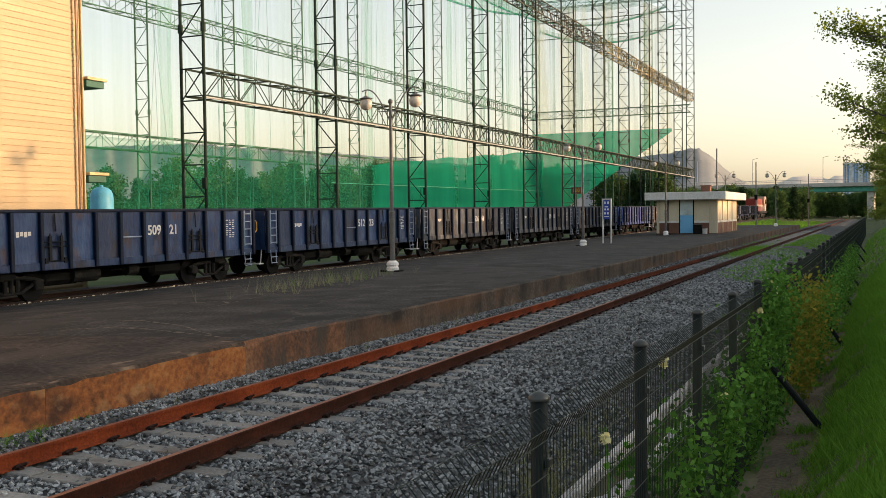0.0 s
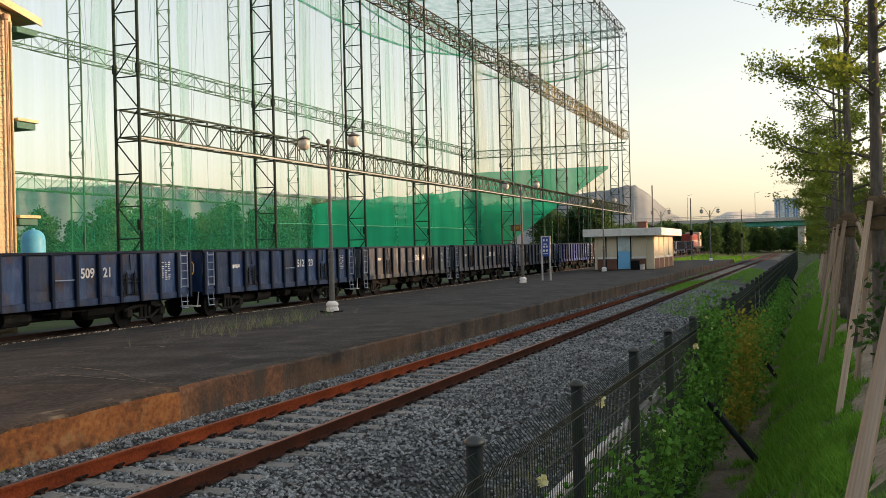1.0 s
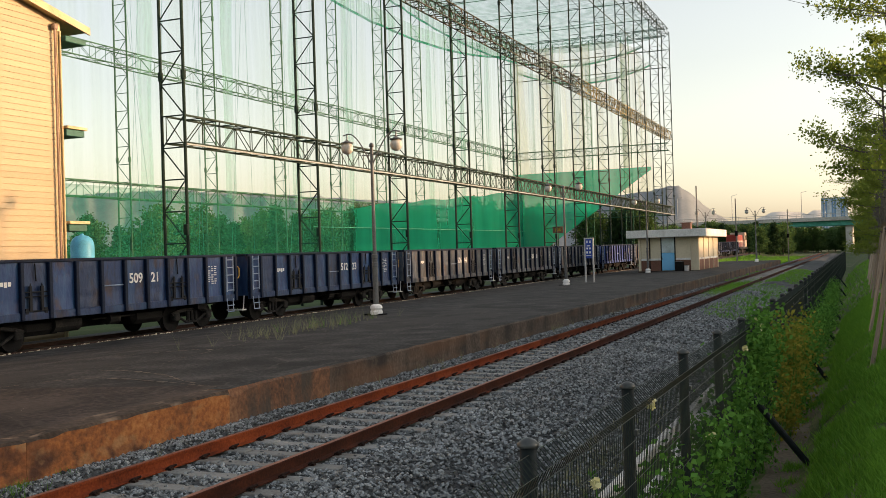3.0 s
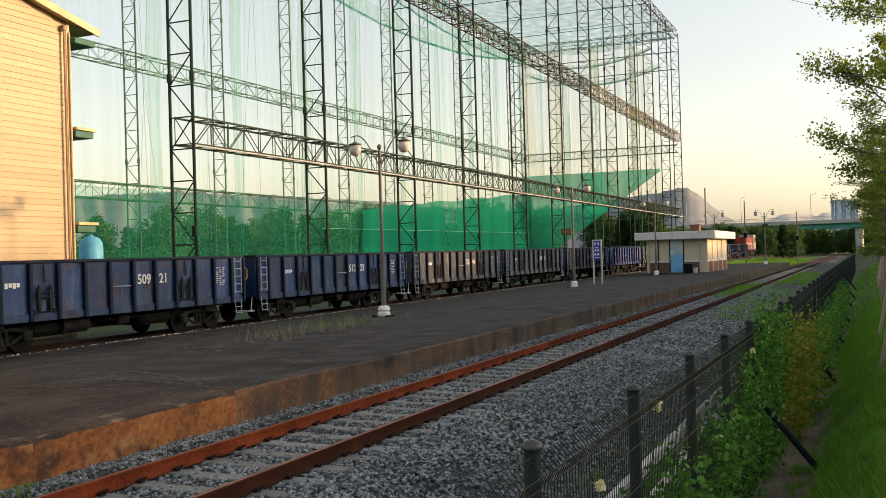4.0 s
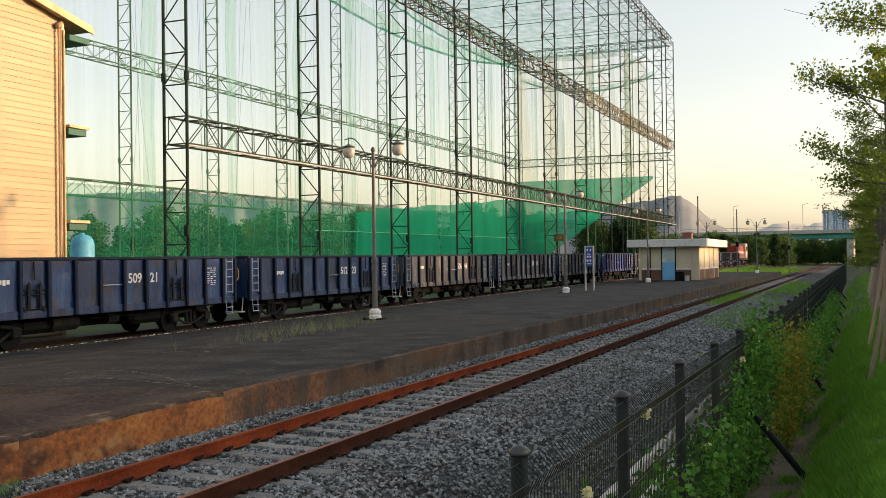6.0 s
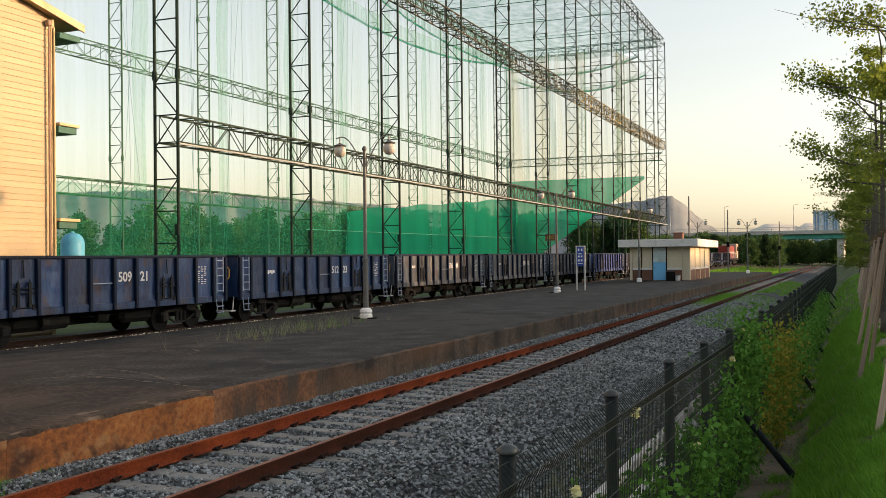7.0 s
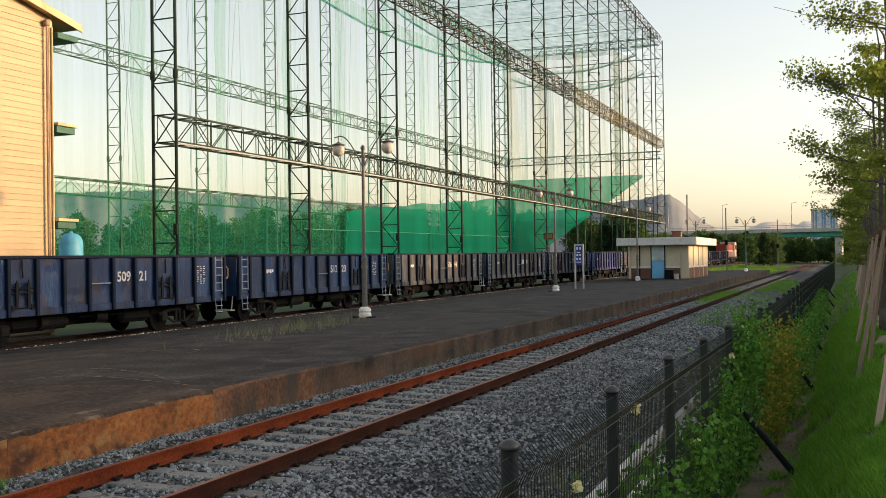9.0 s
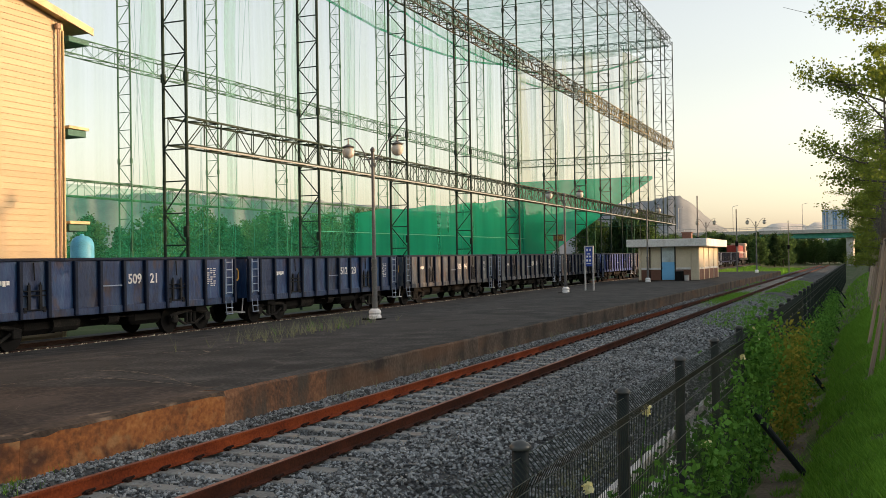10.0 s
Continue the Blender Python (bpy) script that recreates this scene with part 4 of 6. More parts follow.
for s in (-1, 1):
    b = part("bogie", Geo().box(-1.1, 1.1, -1.8, 1.8, 0.4, 0.8, 0.05), M["black_iron"], loco, at=Matrix.Translation((0, s * 4.6, 0)))
    for yy in (-1.5, 0, 1.5):
        for sx in (-0.75, 0.75):
            part("wheel", Geo().wheel((sx, yy, 0.46), 0, 0.46, 0.14, 16), M["black_iron"], b)
part("fuel_tank", Geo().box(-1.2, 1.2, -1.6, 1.6, 0.35, 0.95, 0.1), M["black_iron"], loco)

# ---- golf net structure ----
NX, FX, Y0, Y1, TOP = -25.4, -49.0, 32.9, 148.5, 34.0
STEP = 10.6


def lattice(name, p, q, w, h, chord_r, lace_r, panel, material, parent, up=(1, 0, 0), faces=4):
    """Square lattice beam from p to q: four chords, and the lacing of each face as a part of its own."""
    p, q = Vector(p), Vector(q)
    d = (q - p); L = d.length; d.normalize()
    u = Vector(up); u = (u - d * u.dot(d)).normalized()
    v = d.cross(u)
    cor = [(u * a_ * w / 2 + v * b_ * h / 2) for a_, b_ in ((1, 1), (-1, 1), (-1, -1), (1, -1))]
    for c in cor:
        part("chord", Geo().tube(p + c, q + c, chord_r, n=6), material, parent)
    n = max(2, round(L / panel))
    for k in range(faces):
        c0, c1 = cor[k], cor[(k + 1) % 4]
        g = Geo()
        for i in range(n):
            a_, b_ = p + d * L * i / n, p + d * L * (i + 1) / n
            g.tube(a_ + c0, a_ + c1, lace_r, n=4, caps=False)
            if i % 2:
                g.tube(a_ + c0, b_ + c1, lace_r, n=4, caps=False)
            else:
                g.tube(a_ + c1, b_ + c0, lace_r, n=4, caps=False)
        part("lacing", g, material, parent)


def net_tower(material, w, base=-0.3, label=""):
    t = thing("net_tower", label, "lattice tower", "lattice towers of the net cage")
    for s in (-1, 1):
        part("chord", Geo().tube((s * w / 2, 0, base), (s * w / 2, 0, TOP), 0.068, n=8), material, t)
        for z in (9.6, 22.0):
            part("joint_collar", Geo().tube((s * w / 2, 0, z), (s * w / 2, 0, z + 0.35), 0.11, n=8), material, t)
    part("cable_box", Geo().box(w / 2 - 0.1, w / 2 + 0.1, -0.16, -0.05, 3.3, 3.75, 0.02), material, t)
    n = 26
    for i in range(n):
        z, z2 = 0.4 + (TOP - 0.4) * i / n, 0.4 + (TOP - 0.4) * (i + 1) / n
        part("rung", Geo().tube((-w / 2, 0, z), (w / 2, 0, z), 0.03, n=5, caps=False), material, t)
        part("diagonal", Geo().tube((-w / 2 if i % 2 else w / 2, 0, z), (w / 2 if i % 2 else -w / 2, 0, z2), 0.03, n=5, caps=False), material, t)
    part("footing", Geo().box(-0.9, 0.9, -0.9, 0.9, -0.6, -0.2, 0.04), M["bridge_grey"], t)
    return t


near = net_tower(M["tower_green"], 1.12, label="tall dark green steel lattice tower of the net cage")
near.matrix_basis = Matrix.Translation((NX, Y0, 0))
for i in range(1, 12):
    copy_thing(near, Matrix.Translation((NX, Y0 + STEP * i if i < 11 else Y1, 0)))
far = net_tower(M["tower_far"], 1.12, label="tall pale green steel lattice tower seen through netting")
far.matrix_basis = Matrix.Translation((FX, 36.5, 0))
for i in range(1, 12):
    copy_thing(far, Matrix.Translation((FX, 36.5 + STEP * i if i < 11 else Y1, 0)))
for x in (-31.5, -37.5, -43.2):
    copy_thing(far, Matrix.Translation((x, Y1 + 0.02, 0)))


def truss(p, q, w, h, material, label, panel=1.3, r=0.045, lace=0.024):
    t = thing("net_truss", label, "lattice beam", "lattice beams of the net cage")
    lattice("truss", p, q, w, h, r, lace, panel, material, t, up=(1, 0, 0) if abs(p[0] - q[0]) < 1 else (0, 1, 0))
    return t


truss((NX + 0.1, Y0, 7.6), (NX + 0.1, Y1, 7.6), 0.9, 1.1, M["truss_dark"], "long horizontal lattice beam with dark worn green paint", panel=1.2)
truss((NX + 0.1, Y0 - 6, 18.6), (NX + 0.1, 97.6, 18.6), 0.9, 1.1, M["truss_rust"], "dark weathered lattice beam high on the net cage", panel=1.2, r=0.05, lace=0.025)
# far length of the same beam, its sunlit look put into the colour
truss((NX + 0.1, 97.7, 18.6), (NX + 0.1, Y1, 18.6), 0.9, 1.1, M["truss_ochre"], "lattice beam high on the net cage with sunlight painted in ochre", panel=1.2, r=0.05, lace=0.025)
pipe = thing("beam_pipe", "pale grey pipe strapped along the lower edge of a lattice beam", "pipe")
part("pipe", Geo().tube((NX + 0.62, Y0, 6.98), (NX + 0.62, Y1, 6.98), 0.04, n=8), M["cap_pale"], pipe)
for i in range(1, 24):
    part("strap", Geo().tube((NX + 0.6, Y0 + 4.8 * i, 6.92), (NX + 0.55, Y0 + 4.8 * i, 7.1), 0.02, n=5), M["truss_dark"], pipe)
truss((NX, Y0 - 6, TOP), (NX, Y1, TOP), 0.9, 1.0, M["tower_green"], "dark green top beam of the net cage", panel=1.6)
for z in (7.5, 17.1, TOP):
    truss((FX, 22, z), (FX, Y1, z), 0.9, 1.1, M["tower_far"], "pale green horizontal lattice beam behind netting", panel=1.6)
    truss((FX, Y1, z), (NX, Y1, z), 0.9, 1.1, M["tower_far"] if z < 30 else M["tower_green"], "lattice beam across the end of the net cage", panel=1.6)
# cross ties of the end wall
for z in (28.8, 31.4):
    tie = thing("end_tie", "slim green steel tie across the end of the net cage", "steel tie", "ties of the net cage")
    part("bar", Geo().tube((FX, Y1, z), (NX, Y1, z), 0.07, n=6), M["tower_green"], tie)
for i in range(4, 12):
    yy = Y0 + STEP * i
    if yy < Y1:
        tie = thing("roof_tie", "thin steel tie across the top of the net cage", "steel tie", "ties of the net cage")
        part("bar", Geo().tube((FX, yy, TOP), (NX, yy, TOP), 0.05, n=6), M["tower_green"], tie)
for z in (28.5, 31.2):
    tie = thing("side_tie", "slim green steel tie along the net cage", "steel tie", "ties of the net cage")
    part("bar", Geo().tube((NX, Y0 + 4 * STEP, z), (NX, Y1, z), 0.05, n=6), M["tower_green"], tie)


def net_sheet(u0, u1, n, pos, zlo, zhi, rows=10, wave=0.35, seed=0):
    """Hanging net: pos(u) gives the ground place; folds swing it to and fro."""
    g = Geo()
    for j in range(rows + 1):
        for i in range(n + 1):
            u = u0 + (u1 - u0) * i / n
            x, y, nx, ny = pos(u)
            lo, hi = zlo(u), zhi(u)
            s = wave * noise.noise((u * 0.45, seed, 0.3 * j)) * math.sin(math.pi * j / rows)
            g.v.append((x + nx * s, y + ny * s, lo + (hi - lo) * j / rows))
    for j in range(rows):
        for i in range(n):
            k = j * (n + 1) + i
            g.f.append((k, k + 1, k + n + 2, k + n + 1))
    return g


def net(name, g, material, label):
    t = thing(name, label, "netting", "nets of the golf range")
    for g_ in g if isinstance(g, list) else [g]:
        part("netting", g_, material, t, smooth=True)
    return t


def bays_of(a_, b_, step, make):
    out, u = [], a_
    while u < b_ - 0.5:
        e_ = b_ if b_ - u < step * 1.4 else u + step
        out.append(make(u, e_))
        u = e_
    return out


side = lambda u: (FX + 0.7, u, 1, 0)
back = lambda u: (u, Y1 - 0.7, 0, 1)
net("side_net", bays_of(20, Y1, STEP, lambda p, q: net_sheet(p, q, 12, side, lambda u: 7.5, lambda u: TOP - 0.5, seed=1)), M["net_light"], "thin pale green golf net hanging in long folds")
net("end_net", bays_of(FX, -27.6, 6, lambda p, q: net_sheet(p, q, 12, back, lambda u: 10.5, lambda u: lerp_table([(FX, TOP - 0.5), (-33.0, TOP - 0.5), (-29.9, 32.1), (-28.6, 30.6), (-27.6, 29.2)], u), seed=2)), M["net_side"], "pale green golf net across the end of the cage")
net("low_side_net", bays_of(20, 92, STEP, lambda p, q: net_sheet(p, q, 12, side, lambda u: -0.2, lambda u: 7.7, seed=3)), M["net_low"], "green golf net with trees showing through")
dense = net("dense_side_net", bays_of(91, Y1 - 0.7, STEP, lambda p, q: net_sheet(p, q, 12, lambda u: (FX + 1.2, u, 1, 0), lambda u: -0.2, lambda u: 7.5 + 0.075 * (u - 93) + 0.12 * math.sin((u - 82) * 0.5), seed=4)), M["net_dense"],
    "dense emerald green golf net hanging to the ground")
net("dense_end_net", bays_of(FX, -27.8, 6, lambda p, q: net_sheet(p, q, 8, lambda u: (u, Y1 - 1.4, 0, 1), lambda u: max(-0.2, 13.7 + (u + 27.9) * 0.68), lambda u: 14.2, seed=5)), M["net_dense_lifted"],
    "dense green golf net drawn up to one side in a slope")
for z in (2.7, 5.2):
    part("tension_rope", Geo().tube((FX + 1.6, 82, z), (FX + 1.6, Y1 - 2, z + 0.2), 0.025, n=5), M["rope"], dense)
board = thing("distance_board", "small dark board with yellow number on the golf range", "sign", at=pose(-42.0, Y1 - 2.4, 0))
part("plate", Geo().box(-0.8, 0.8, -0.05, 0.05, 4.9, 5.9, 0.02), M["hut_brown"], board)
part("post", Geo().tube((0, 0.1, -0.4), (0, 0.1, 5.8), 0.05), M["tower_green"], board)
lettering("number", "100", 0.75, M["yellow_paint"], board, pose(0, -0.06, 5.4, 90, 0, 0))
roof_rows = bays_of(92, Y1, STEP, lambda p, q: sheet([FX + 0.7 + i * (NX - FX - 1.0) / 12 for i in range(13)], [p + (q - p) * j / 6 for j in range(7)],
                    lambda x, y: TOP - 0.6 - 1.1 * math.sin(math.pi * ((y - 92) % STEP) / STEP) * math.sin(math.pi * (x - FX) / (NX - FX)) + 0.15 * noise.noise((x * 0.3, y * 0.3, 0))))
net("roof_net", roof_rows, M["net_roof"], "pale green golf net stretched over the top of the cage")
# hems of the upper nets, hanging in long swags
for pos, a_, b_, dip, low_z, curve, wide in ((side, 50.0, 144.0, 100.0, 27.6, 0.0022, 1.9), (side, 82.0, 147.0, 122.0, 30.2, 0.0019, 1.3), (back, -48.2, -27.6, -37.0, 27.4, 0.02, 0.8), (back, -48.2, -28.6, -39.0, 30.2, 0.017, 0.6)):
    hem = thing("net_swag", "sagging gathered hem of a green golf net", "netting", "nets of the golf range")
    sheer, roll = Geo(), Geo()
    prev = None
    for i in range(41):
        u = a_ + (b_ - a_) * i / 40
        z = low_z + curve * (u - dip) ** 2
        x, y, nx, ny = pos(u)
        f = 0.25 * noise.noise((u * 0.5, 2, 0))
        cur = [(x + nx * (0.3 + f), y + ny * (0.3 + f), min(TOP - 0.3, z + h_)) for h_ in (0.0, 0.28 + 0.1 * f, wide)]
        if prev:
            roll.quads([[prev[0], cur[0], cur[1], prev[1]]])
            sheer.quads([[prev[1], cur[1], cur[2], prev[2]]])
        prev = cur
    part("hem", roll, M["net_hem"], hem)
    part("netting", sheer, M["net_gather"], hem)
# net drawn together in long folds beside the far towers
for i in range(11):
    yy = 36.5 + STEP * i
    net("net_gather", net_sheet(yy + 0.7, yy + 2.2, 8, lambda u: (FX + 0.95, u, 1, 0), lambda u: 7.4, lambda u: TOP - 0.6, wave=0.5, seed=20 + i), M["net_gather"], "pale green golf net drawn together in narrow folds")
for u0 in (-46.5, -42.2, -37.4, -32.0):
    net("net_gather", net_sheet(u0, u0 + 0.9, 6, lambda u: (u, Y1 - 1.0, 0, 1), lambda u: 14.0, lambda u: 30.5, wave=0.4, seed=int(-u0)), M["net_gather"], "pale green golf net drawn together in narrow folds")
# hauling ropes down the side net
ropes = thing("net_rope", "thin green hauling ropes hanging along the golf net", "rope", kind="stuff")
g = Geo()
rr = np.random.default_rng(3)
for i in range(64):
    yy, sl = 36.5 + STEP * int(rr.integers(11)) + rr.normal(0.5, 1.6), rr.normal(0, 2.2)
    g.tube((FX + 1.1, yy, 0.5), (FX + 1.0, yy + sl, TOP - 0.5), 0.011, n=3, caps=False)
part("rope_line", g, M["rope"], ropes)

# ---- cream clapboard building ----
BX, BY = -24.9, 26.2
house = thing("clapboard_building", "tall cream clapboard building with a gabled roof, lit by low sun", "building")
RAKE = 0.22


def roof_z(y):
    return 10.55 + RAKE * (BY - y)


wall = Geo()
wall.hull([(x, y, z) for x in (BX - 9, BX - 0.03) for y, z in ((-4, -0.3), (BY, -0.3), (BY, roof_z(BY)), (-4, roof_z(-4)))],
          [(0, 1, 2, 3), (4, 5, 6, 7), (0, 1, 5, 4), (1, 2, 6, 5), (2, 3, 7, 6), (3, 0, 4, 7)])
part("wall", wall, M["clapboard"], house)
for i in range(88):
    z = -0.1 + 0.2 * i
    ya = BY if z + 0.2 < roof_z(BY) else BY - (z + 0.2 - roof_z(BY)) / RAKE
    if ya < 0:
        break
    g = Geo().hull([(BX - 0.03, -4, z), (BX + 0.002, -4, z), (BX - 0.028, -4, z + 0.205), (BX - 0.03, ya, z), (BX + 0.002, ya, z), (BX - 0.028, ya, z + 0.205)],
                   [(0, 1, 2), (3, 4, 5), (0, 1, 4, 3), (1, 2, 5, 4), (0, 2, 5, 3)])
    part("clapboard", g, M["clapboard"], house)
part("corner_board", Geo().box(BX - 0.1, BX + 0.05, BY - 0.12, BY + 0.04, -0.3, 10.5, 0.01), M["cream_trim"], house)
part("downpipe", Geo().tube((BX + 0.1, BY - 0.03, 0), (BX + 0.1, BY - 0.03, 10.2), 0.035, n=8), M["cream_trim"], house)
part("downpipe", Geo().tube((BX + 0.12, BY - 0.28, 0), (BX + 0.12, BY - 0.28, 10.3), 0.042, n=8), M["pipe_brown"], house)
rf = Geo().hull([(x, y, z) for x in (BX - 9.5, BX + 0.3) for y, z in ((-4.5, roof_z(-4.5) + 0.02), (BY + 1.1, roof_z(BY + 1.1) + 0.02), (BY + 1.1, roof_z(BY + 1.1) + 0.15), (-4.5, roof_z(-4.5) + 0.15))],
                [(0, 1, 2, 3), (4, 5, 6, 7), (0, 1, 5, 4), (1, 2, 6, 5), (2, 3, 7, 6), (3, 0, 4, 7)])
part("roof", rf, M["cream_trim"], house)
part("gutter", Geo().hull([(BX + x_, y, roof_z(y) + z) for x_ in (0.3, 0.36) for y, z in ((-4.5, -0.05), (BY + 1.15, -0.05), (BY + 1.15, 0.2), (-4.5, 0.2))],
                          [(0, 1, 2, 3), (4, 5, 6, 7), (0, 1, 5, 4), (1, 2, 6, 5), (2, 3, 7, 6), (3, 0, 4, 7)]), M["cream_trim"], house, "cream bargeboard")
part("rainwater_head", Geo().box(BX + 0.03, BX + 0.2, BY - 0.38, BY - 0.18, 10.2, 10.4, 0.03), M["pipe_brown"], house)
part("soffit", Geo().box(BX - 8, BX + 0.3, BY + 0.03, BY + 1.0, 9.85, 10.05, 0.02), M["green_roof"], house)
for z in (6.9, 3.65):
    part("canopy", Geo().box(BX - 5, BX + 0.25, BY + 0.05, BY + 1.0, z, z + 0.1, 0.01), M["cream_trim"], house)
    part("canopy_soffit", Geo().box(BX - 5, BX + 0.2, BY + 0.05, BY + 0.9, z - 0.24, z - 0.02, 0.01), M["green_roof"], house)
tank = thing("water_tank", "domed sky-blue water tank behind the train", "water tank", at=pose(-35.5, 38.6, -0.05))
part("shell", Geo().lathe([(0.54, 0), (0.57, 0.1), (0.57, 2.5), (0.59, 2.55), (0.57, 2.6), (0.57, 3.2), (0.54, 3.42), (0.45, 3.6), (0.3, 3.72), (0.08, 3.78)], n=24), M["blue_tank"], tank, smooth=True)
part("lid", Geo().lathe([(0.1, 3.76), (0.1, 3.83), (0.05, 3.85)], n=12), M["blue_tank"], tank)

# ---- platform hut ----
hut = thing("platform_hut", "small cream and brown platform hut with a flat white roof", "hut", at=pose(-13.3, 76.0, 0.4))
W2, D, Hh = 2.25, 11.0, 2.58
part("wall", Geo().box(-W2 + 0.06, W2 - 0.06, 0.06, D - 0.06, 0.02, Hh), M["hut_cream"], hut)
part("roof", Geo().box(-W2 - 0.75, W2 + 0.7, -0.8, D + 0.6, Hh, Hh + 0.58, 0.03), M["hut_white"], hut, "flat white roof slab with stained fascia")
part("plinth", Geo().box(-W2 - 0.05, W2 + 0.05, -0.05, D + 0.05, -0.05, 0.06), M["old_concrete"], hut)
posts_x = [-W2, -1.43, -0.56, 0.47, 1.66, W2 - 0.16]
for x in posts_x:
    part("pillar", Geo().box(x, x + (0.16 if abs(x) > 1.8 else 0.07), -0.02, 0.08, 0.06, Hh, 0.006), M["hut_cream"] if abs(x) > 1.6 else M["black_iron"], hut)
for xa, xb in ((-W2 + 0.2, -0.56), (0.55, 1.66)):
    part("dado", Geo().box(xa, xb, 0.02, 0.06, 0.06, 0.85), M["hut_brown"], hut)
    part("dado_rail", Geo().box(xa, xb, -0.02, 0.06, 0.85, 1.0, 0.006), M["hut_white"], hut)
door = part("door", Geo().box(-0.48, 0.46, -0.03, 0.05, 0.08, 1.42, 0.008), M["door_blue"], hut, "sky-blue painted door")
part("upper_panel", Geo().box(-0.48, 0.46, -0.01, 0.05, 1.44, Hh - 0.05, 0.008), M["pane_pale"], hut)
part("handle", Geo().box(-0.44, -0.4, -0.06, -0.03, 0.9, 1.05), M["steel_grey"], door)
ny = 4
for k in range(ny + 1):
    y = (D - 0.16) * k / ny
    part("pillar", Geo().box(W2 - 0.08, W2 + 0.03, y, y + 0.16, 0.06, Hh, 0.006), M["hut_cream"], hut)
    if k < ny:
        ya, yb = y + 0.16, (D - 0.16) * (k + 1) / ny
        part("dado", Geo().box(W2 - 0.06, W2 - 0.02, ya, yb, 0.06, 0.85), M["hut_brown"], hut)
        part("dado_rail", Geo().box(W2 - 0.06, W2 + 0.02, ya, yb, 0.85, 1.0, 0.006), M["hut_white"], hut)
        part("panel", Geo().box(W2 - 0.06, W2 - 0.02, ya + 0.05, yb - 0.05, 1.05, Hh - 0.08, 0.006), M["hut_cream"], hut)
vent = thing("roof_box", "small brown brick box on the hut roof", "roof vent", at=pose(-12.4, 79.5, 0.4 + Hh + 0.58))
part("box", Geo().box(-0.35, 0.35, -0.35, 0.35, 0, 0.5, 0.02), M["hut_brown"], vent)
part("cap", Geo().box(-0.42, 0.42, -0.42, 0.42, 0.5, 0.57, 0.01), M["hut_brown"], vent)
crate = thing("metal_box", "dark grey metal cabinet beside the blue door", "cabinet", at=pose(-12.45, 75.7, 0.41))
part("body", Geo().box(-0.3, 0.3, -0.2, 0.2, 0, 0.72, 0.015), M["black_iron"], crate)
part("lid", Geo().box(-0.32, 0.32, -0.22, 0.22, 0.72, 0.76, 0.01), M["steel_grey"], crate)
binn = thing("litter_bin", "small round grey litter bin by the hut", "bin", at=pose(-11.9, 75.65, 0.41))
part("drum", Geo().lathe([(0.15, 0), (0.18, 0.02), (0.19, 0.4), (0.2, 0.42)], n=14), M["sign_frame"], binn)
part("rim", Geo().lathe([(0.21, 0.41), (0.21, 0.45), (0.17, 0.45)], n=14), M["steel_grey"], binn)


# ---- platform lamps and sign ----
def platform_lamp():
    t = thing("platform_lamp", "two-armed grey platform lamp with round opal globes on a white base", "street lamp", "platform lamps")
    part("footing", Geo().lathe([(0.2, 0.0), (0.2, 0.1), (0.17, 0.13), (0.17, 0.16), (0.2, 0.2), (0.18, 0.27), (0.1, 0.33)], n=14), M["white_paint"], t, "white-painted concrete base", smooth=False)
    part("base_plate", Geo().box(-0.38, 0.3, -0.16, 0.16, -0.02, 0.03, 0.01), M["black_iron"], t)
    part("lower_pole", Geo().lathe([(0.085, 0.3), (0.08, 1.5), (0.095, 1.52), (0.095, 1.62), (0.08, 1.64), (0.08, 1.75), (0.095, 1.77), (0.095, 1.87), (0.06, 1.9)], n=12), M["lamp_pole"], t)
    part("upper_pole", Geo().lathe([(0.058, 1.88), (0.05, 5.25), (0.075, 5.28), (0.075, 5.34), (0.03, 5.4)], n=12), M["lamp_pole"], t)
    part("cross_bar", Geo().tube((-0.35, 0, 5.02), (0.35, 0, 5.02), 0.018), M["lamp_pole"], t)
    for s in (-1, 1):
        pts = [(s * (0.04 + 0.96 * (i / 10) ** 1.0), 0, 4.75 + 0.98 * math.sin(min(1, i / 8) * math.pi / 2) - 0.02 * max(0, i - 8)) for i in range(11)]
        arm = part("arm", Geo().path(pts, 0.02, 6), M["lamp_pole"], t)
        x = s * 0.86
        part("hanger", Geo().tube((x, 0, 5.5), (x, 0, 5.74), 0.02), M["lamp_pole"], arm)
        part("cap", Geo().lathe([(0.2, 5.44), (0.21, 5.46), (0.1, 5.5), (0.04, 5.54)], x=x, n=14), M["lamp_pole"], arm)
        part("globe", Geo().lathe([(0.05, 5.09), (0.12, 5.12), (0.18, 5.2), (0.195, 5.29), (0.18, 5.37), (0.13, 5.43)], x=x, n=16), M["lamp_glass"], arm, smooth=True)
    return t


lamp = platform_lamp()
lamp.matrix_basis = pose(-14.05, 28.0, 0.4)
for x, y in ((-14.65, 52.2), (-14.45, 73.9), (-14.6, 106), (-9.9, 109)):
    copy_thing(lamp, pose(x, y, platform_z(x, y) - 0.01))
sign = thing("platform_sign", "blue platform sign with white marks on two grey posts", "sign", at=pose(-13.95, 54.6, 0.4, 0, 0, -6))
for x in (-0.24, 0.24):
    part("post", Geo().box(x - 0.04, x + 0.04, -0.04, 0.04, 0, 2.45, 0.008), M["sign_frame"], sign)
part("panel", Geo().box(-0.2, 0.2, -0.03, 0.03, 1.35, 2.42, 0.006), M["sign_blue"], sign)
part("frame", Geo().box(-0.28, 0.28, -0.04, 0.04, 2.43, 2.5, 0.006), M["sign_frame"], sign)
g = Geo()
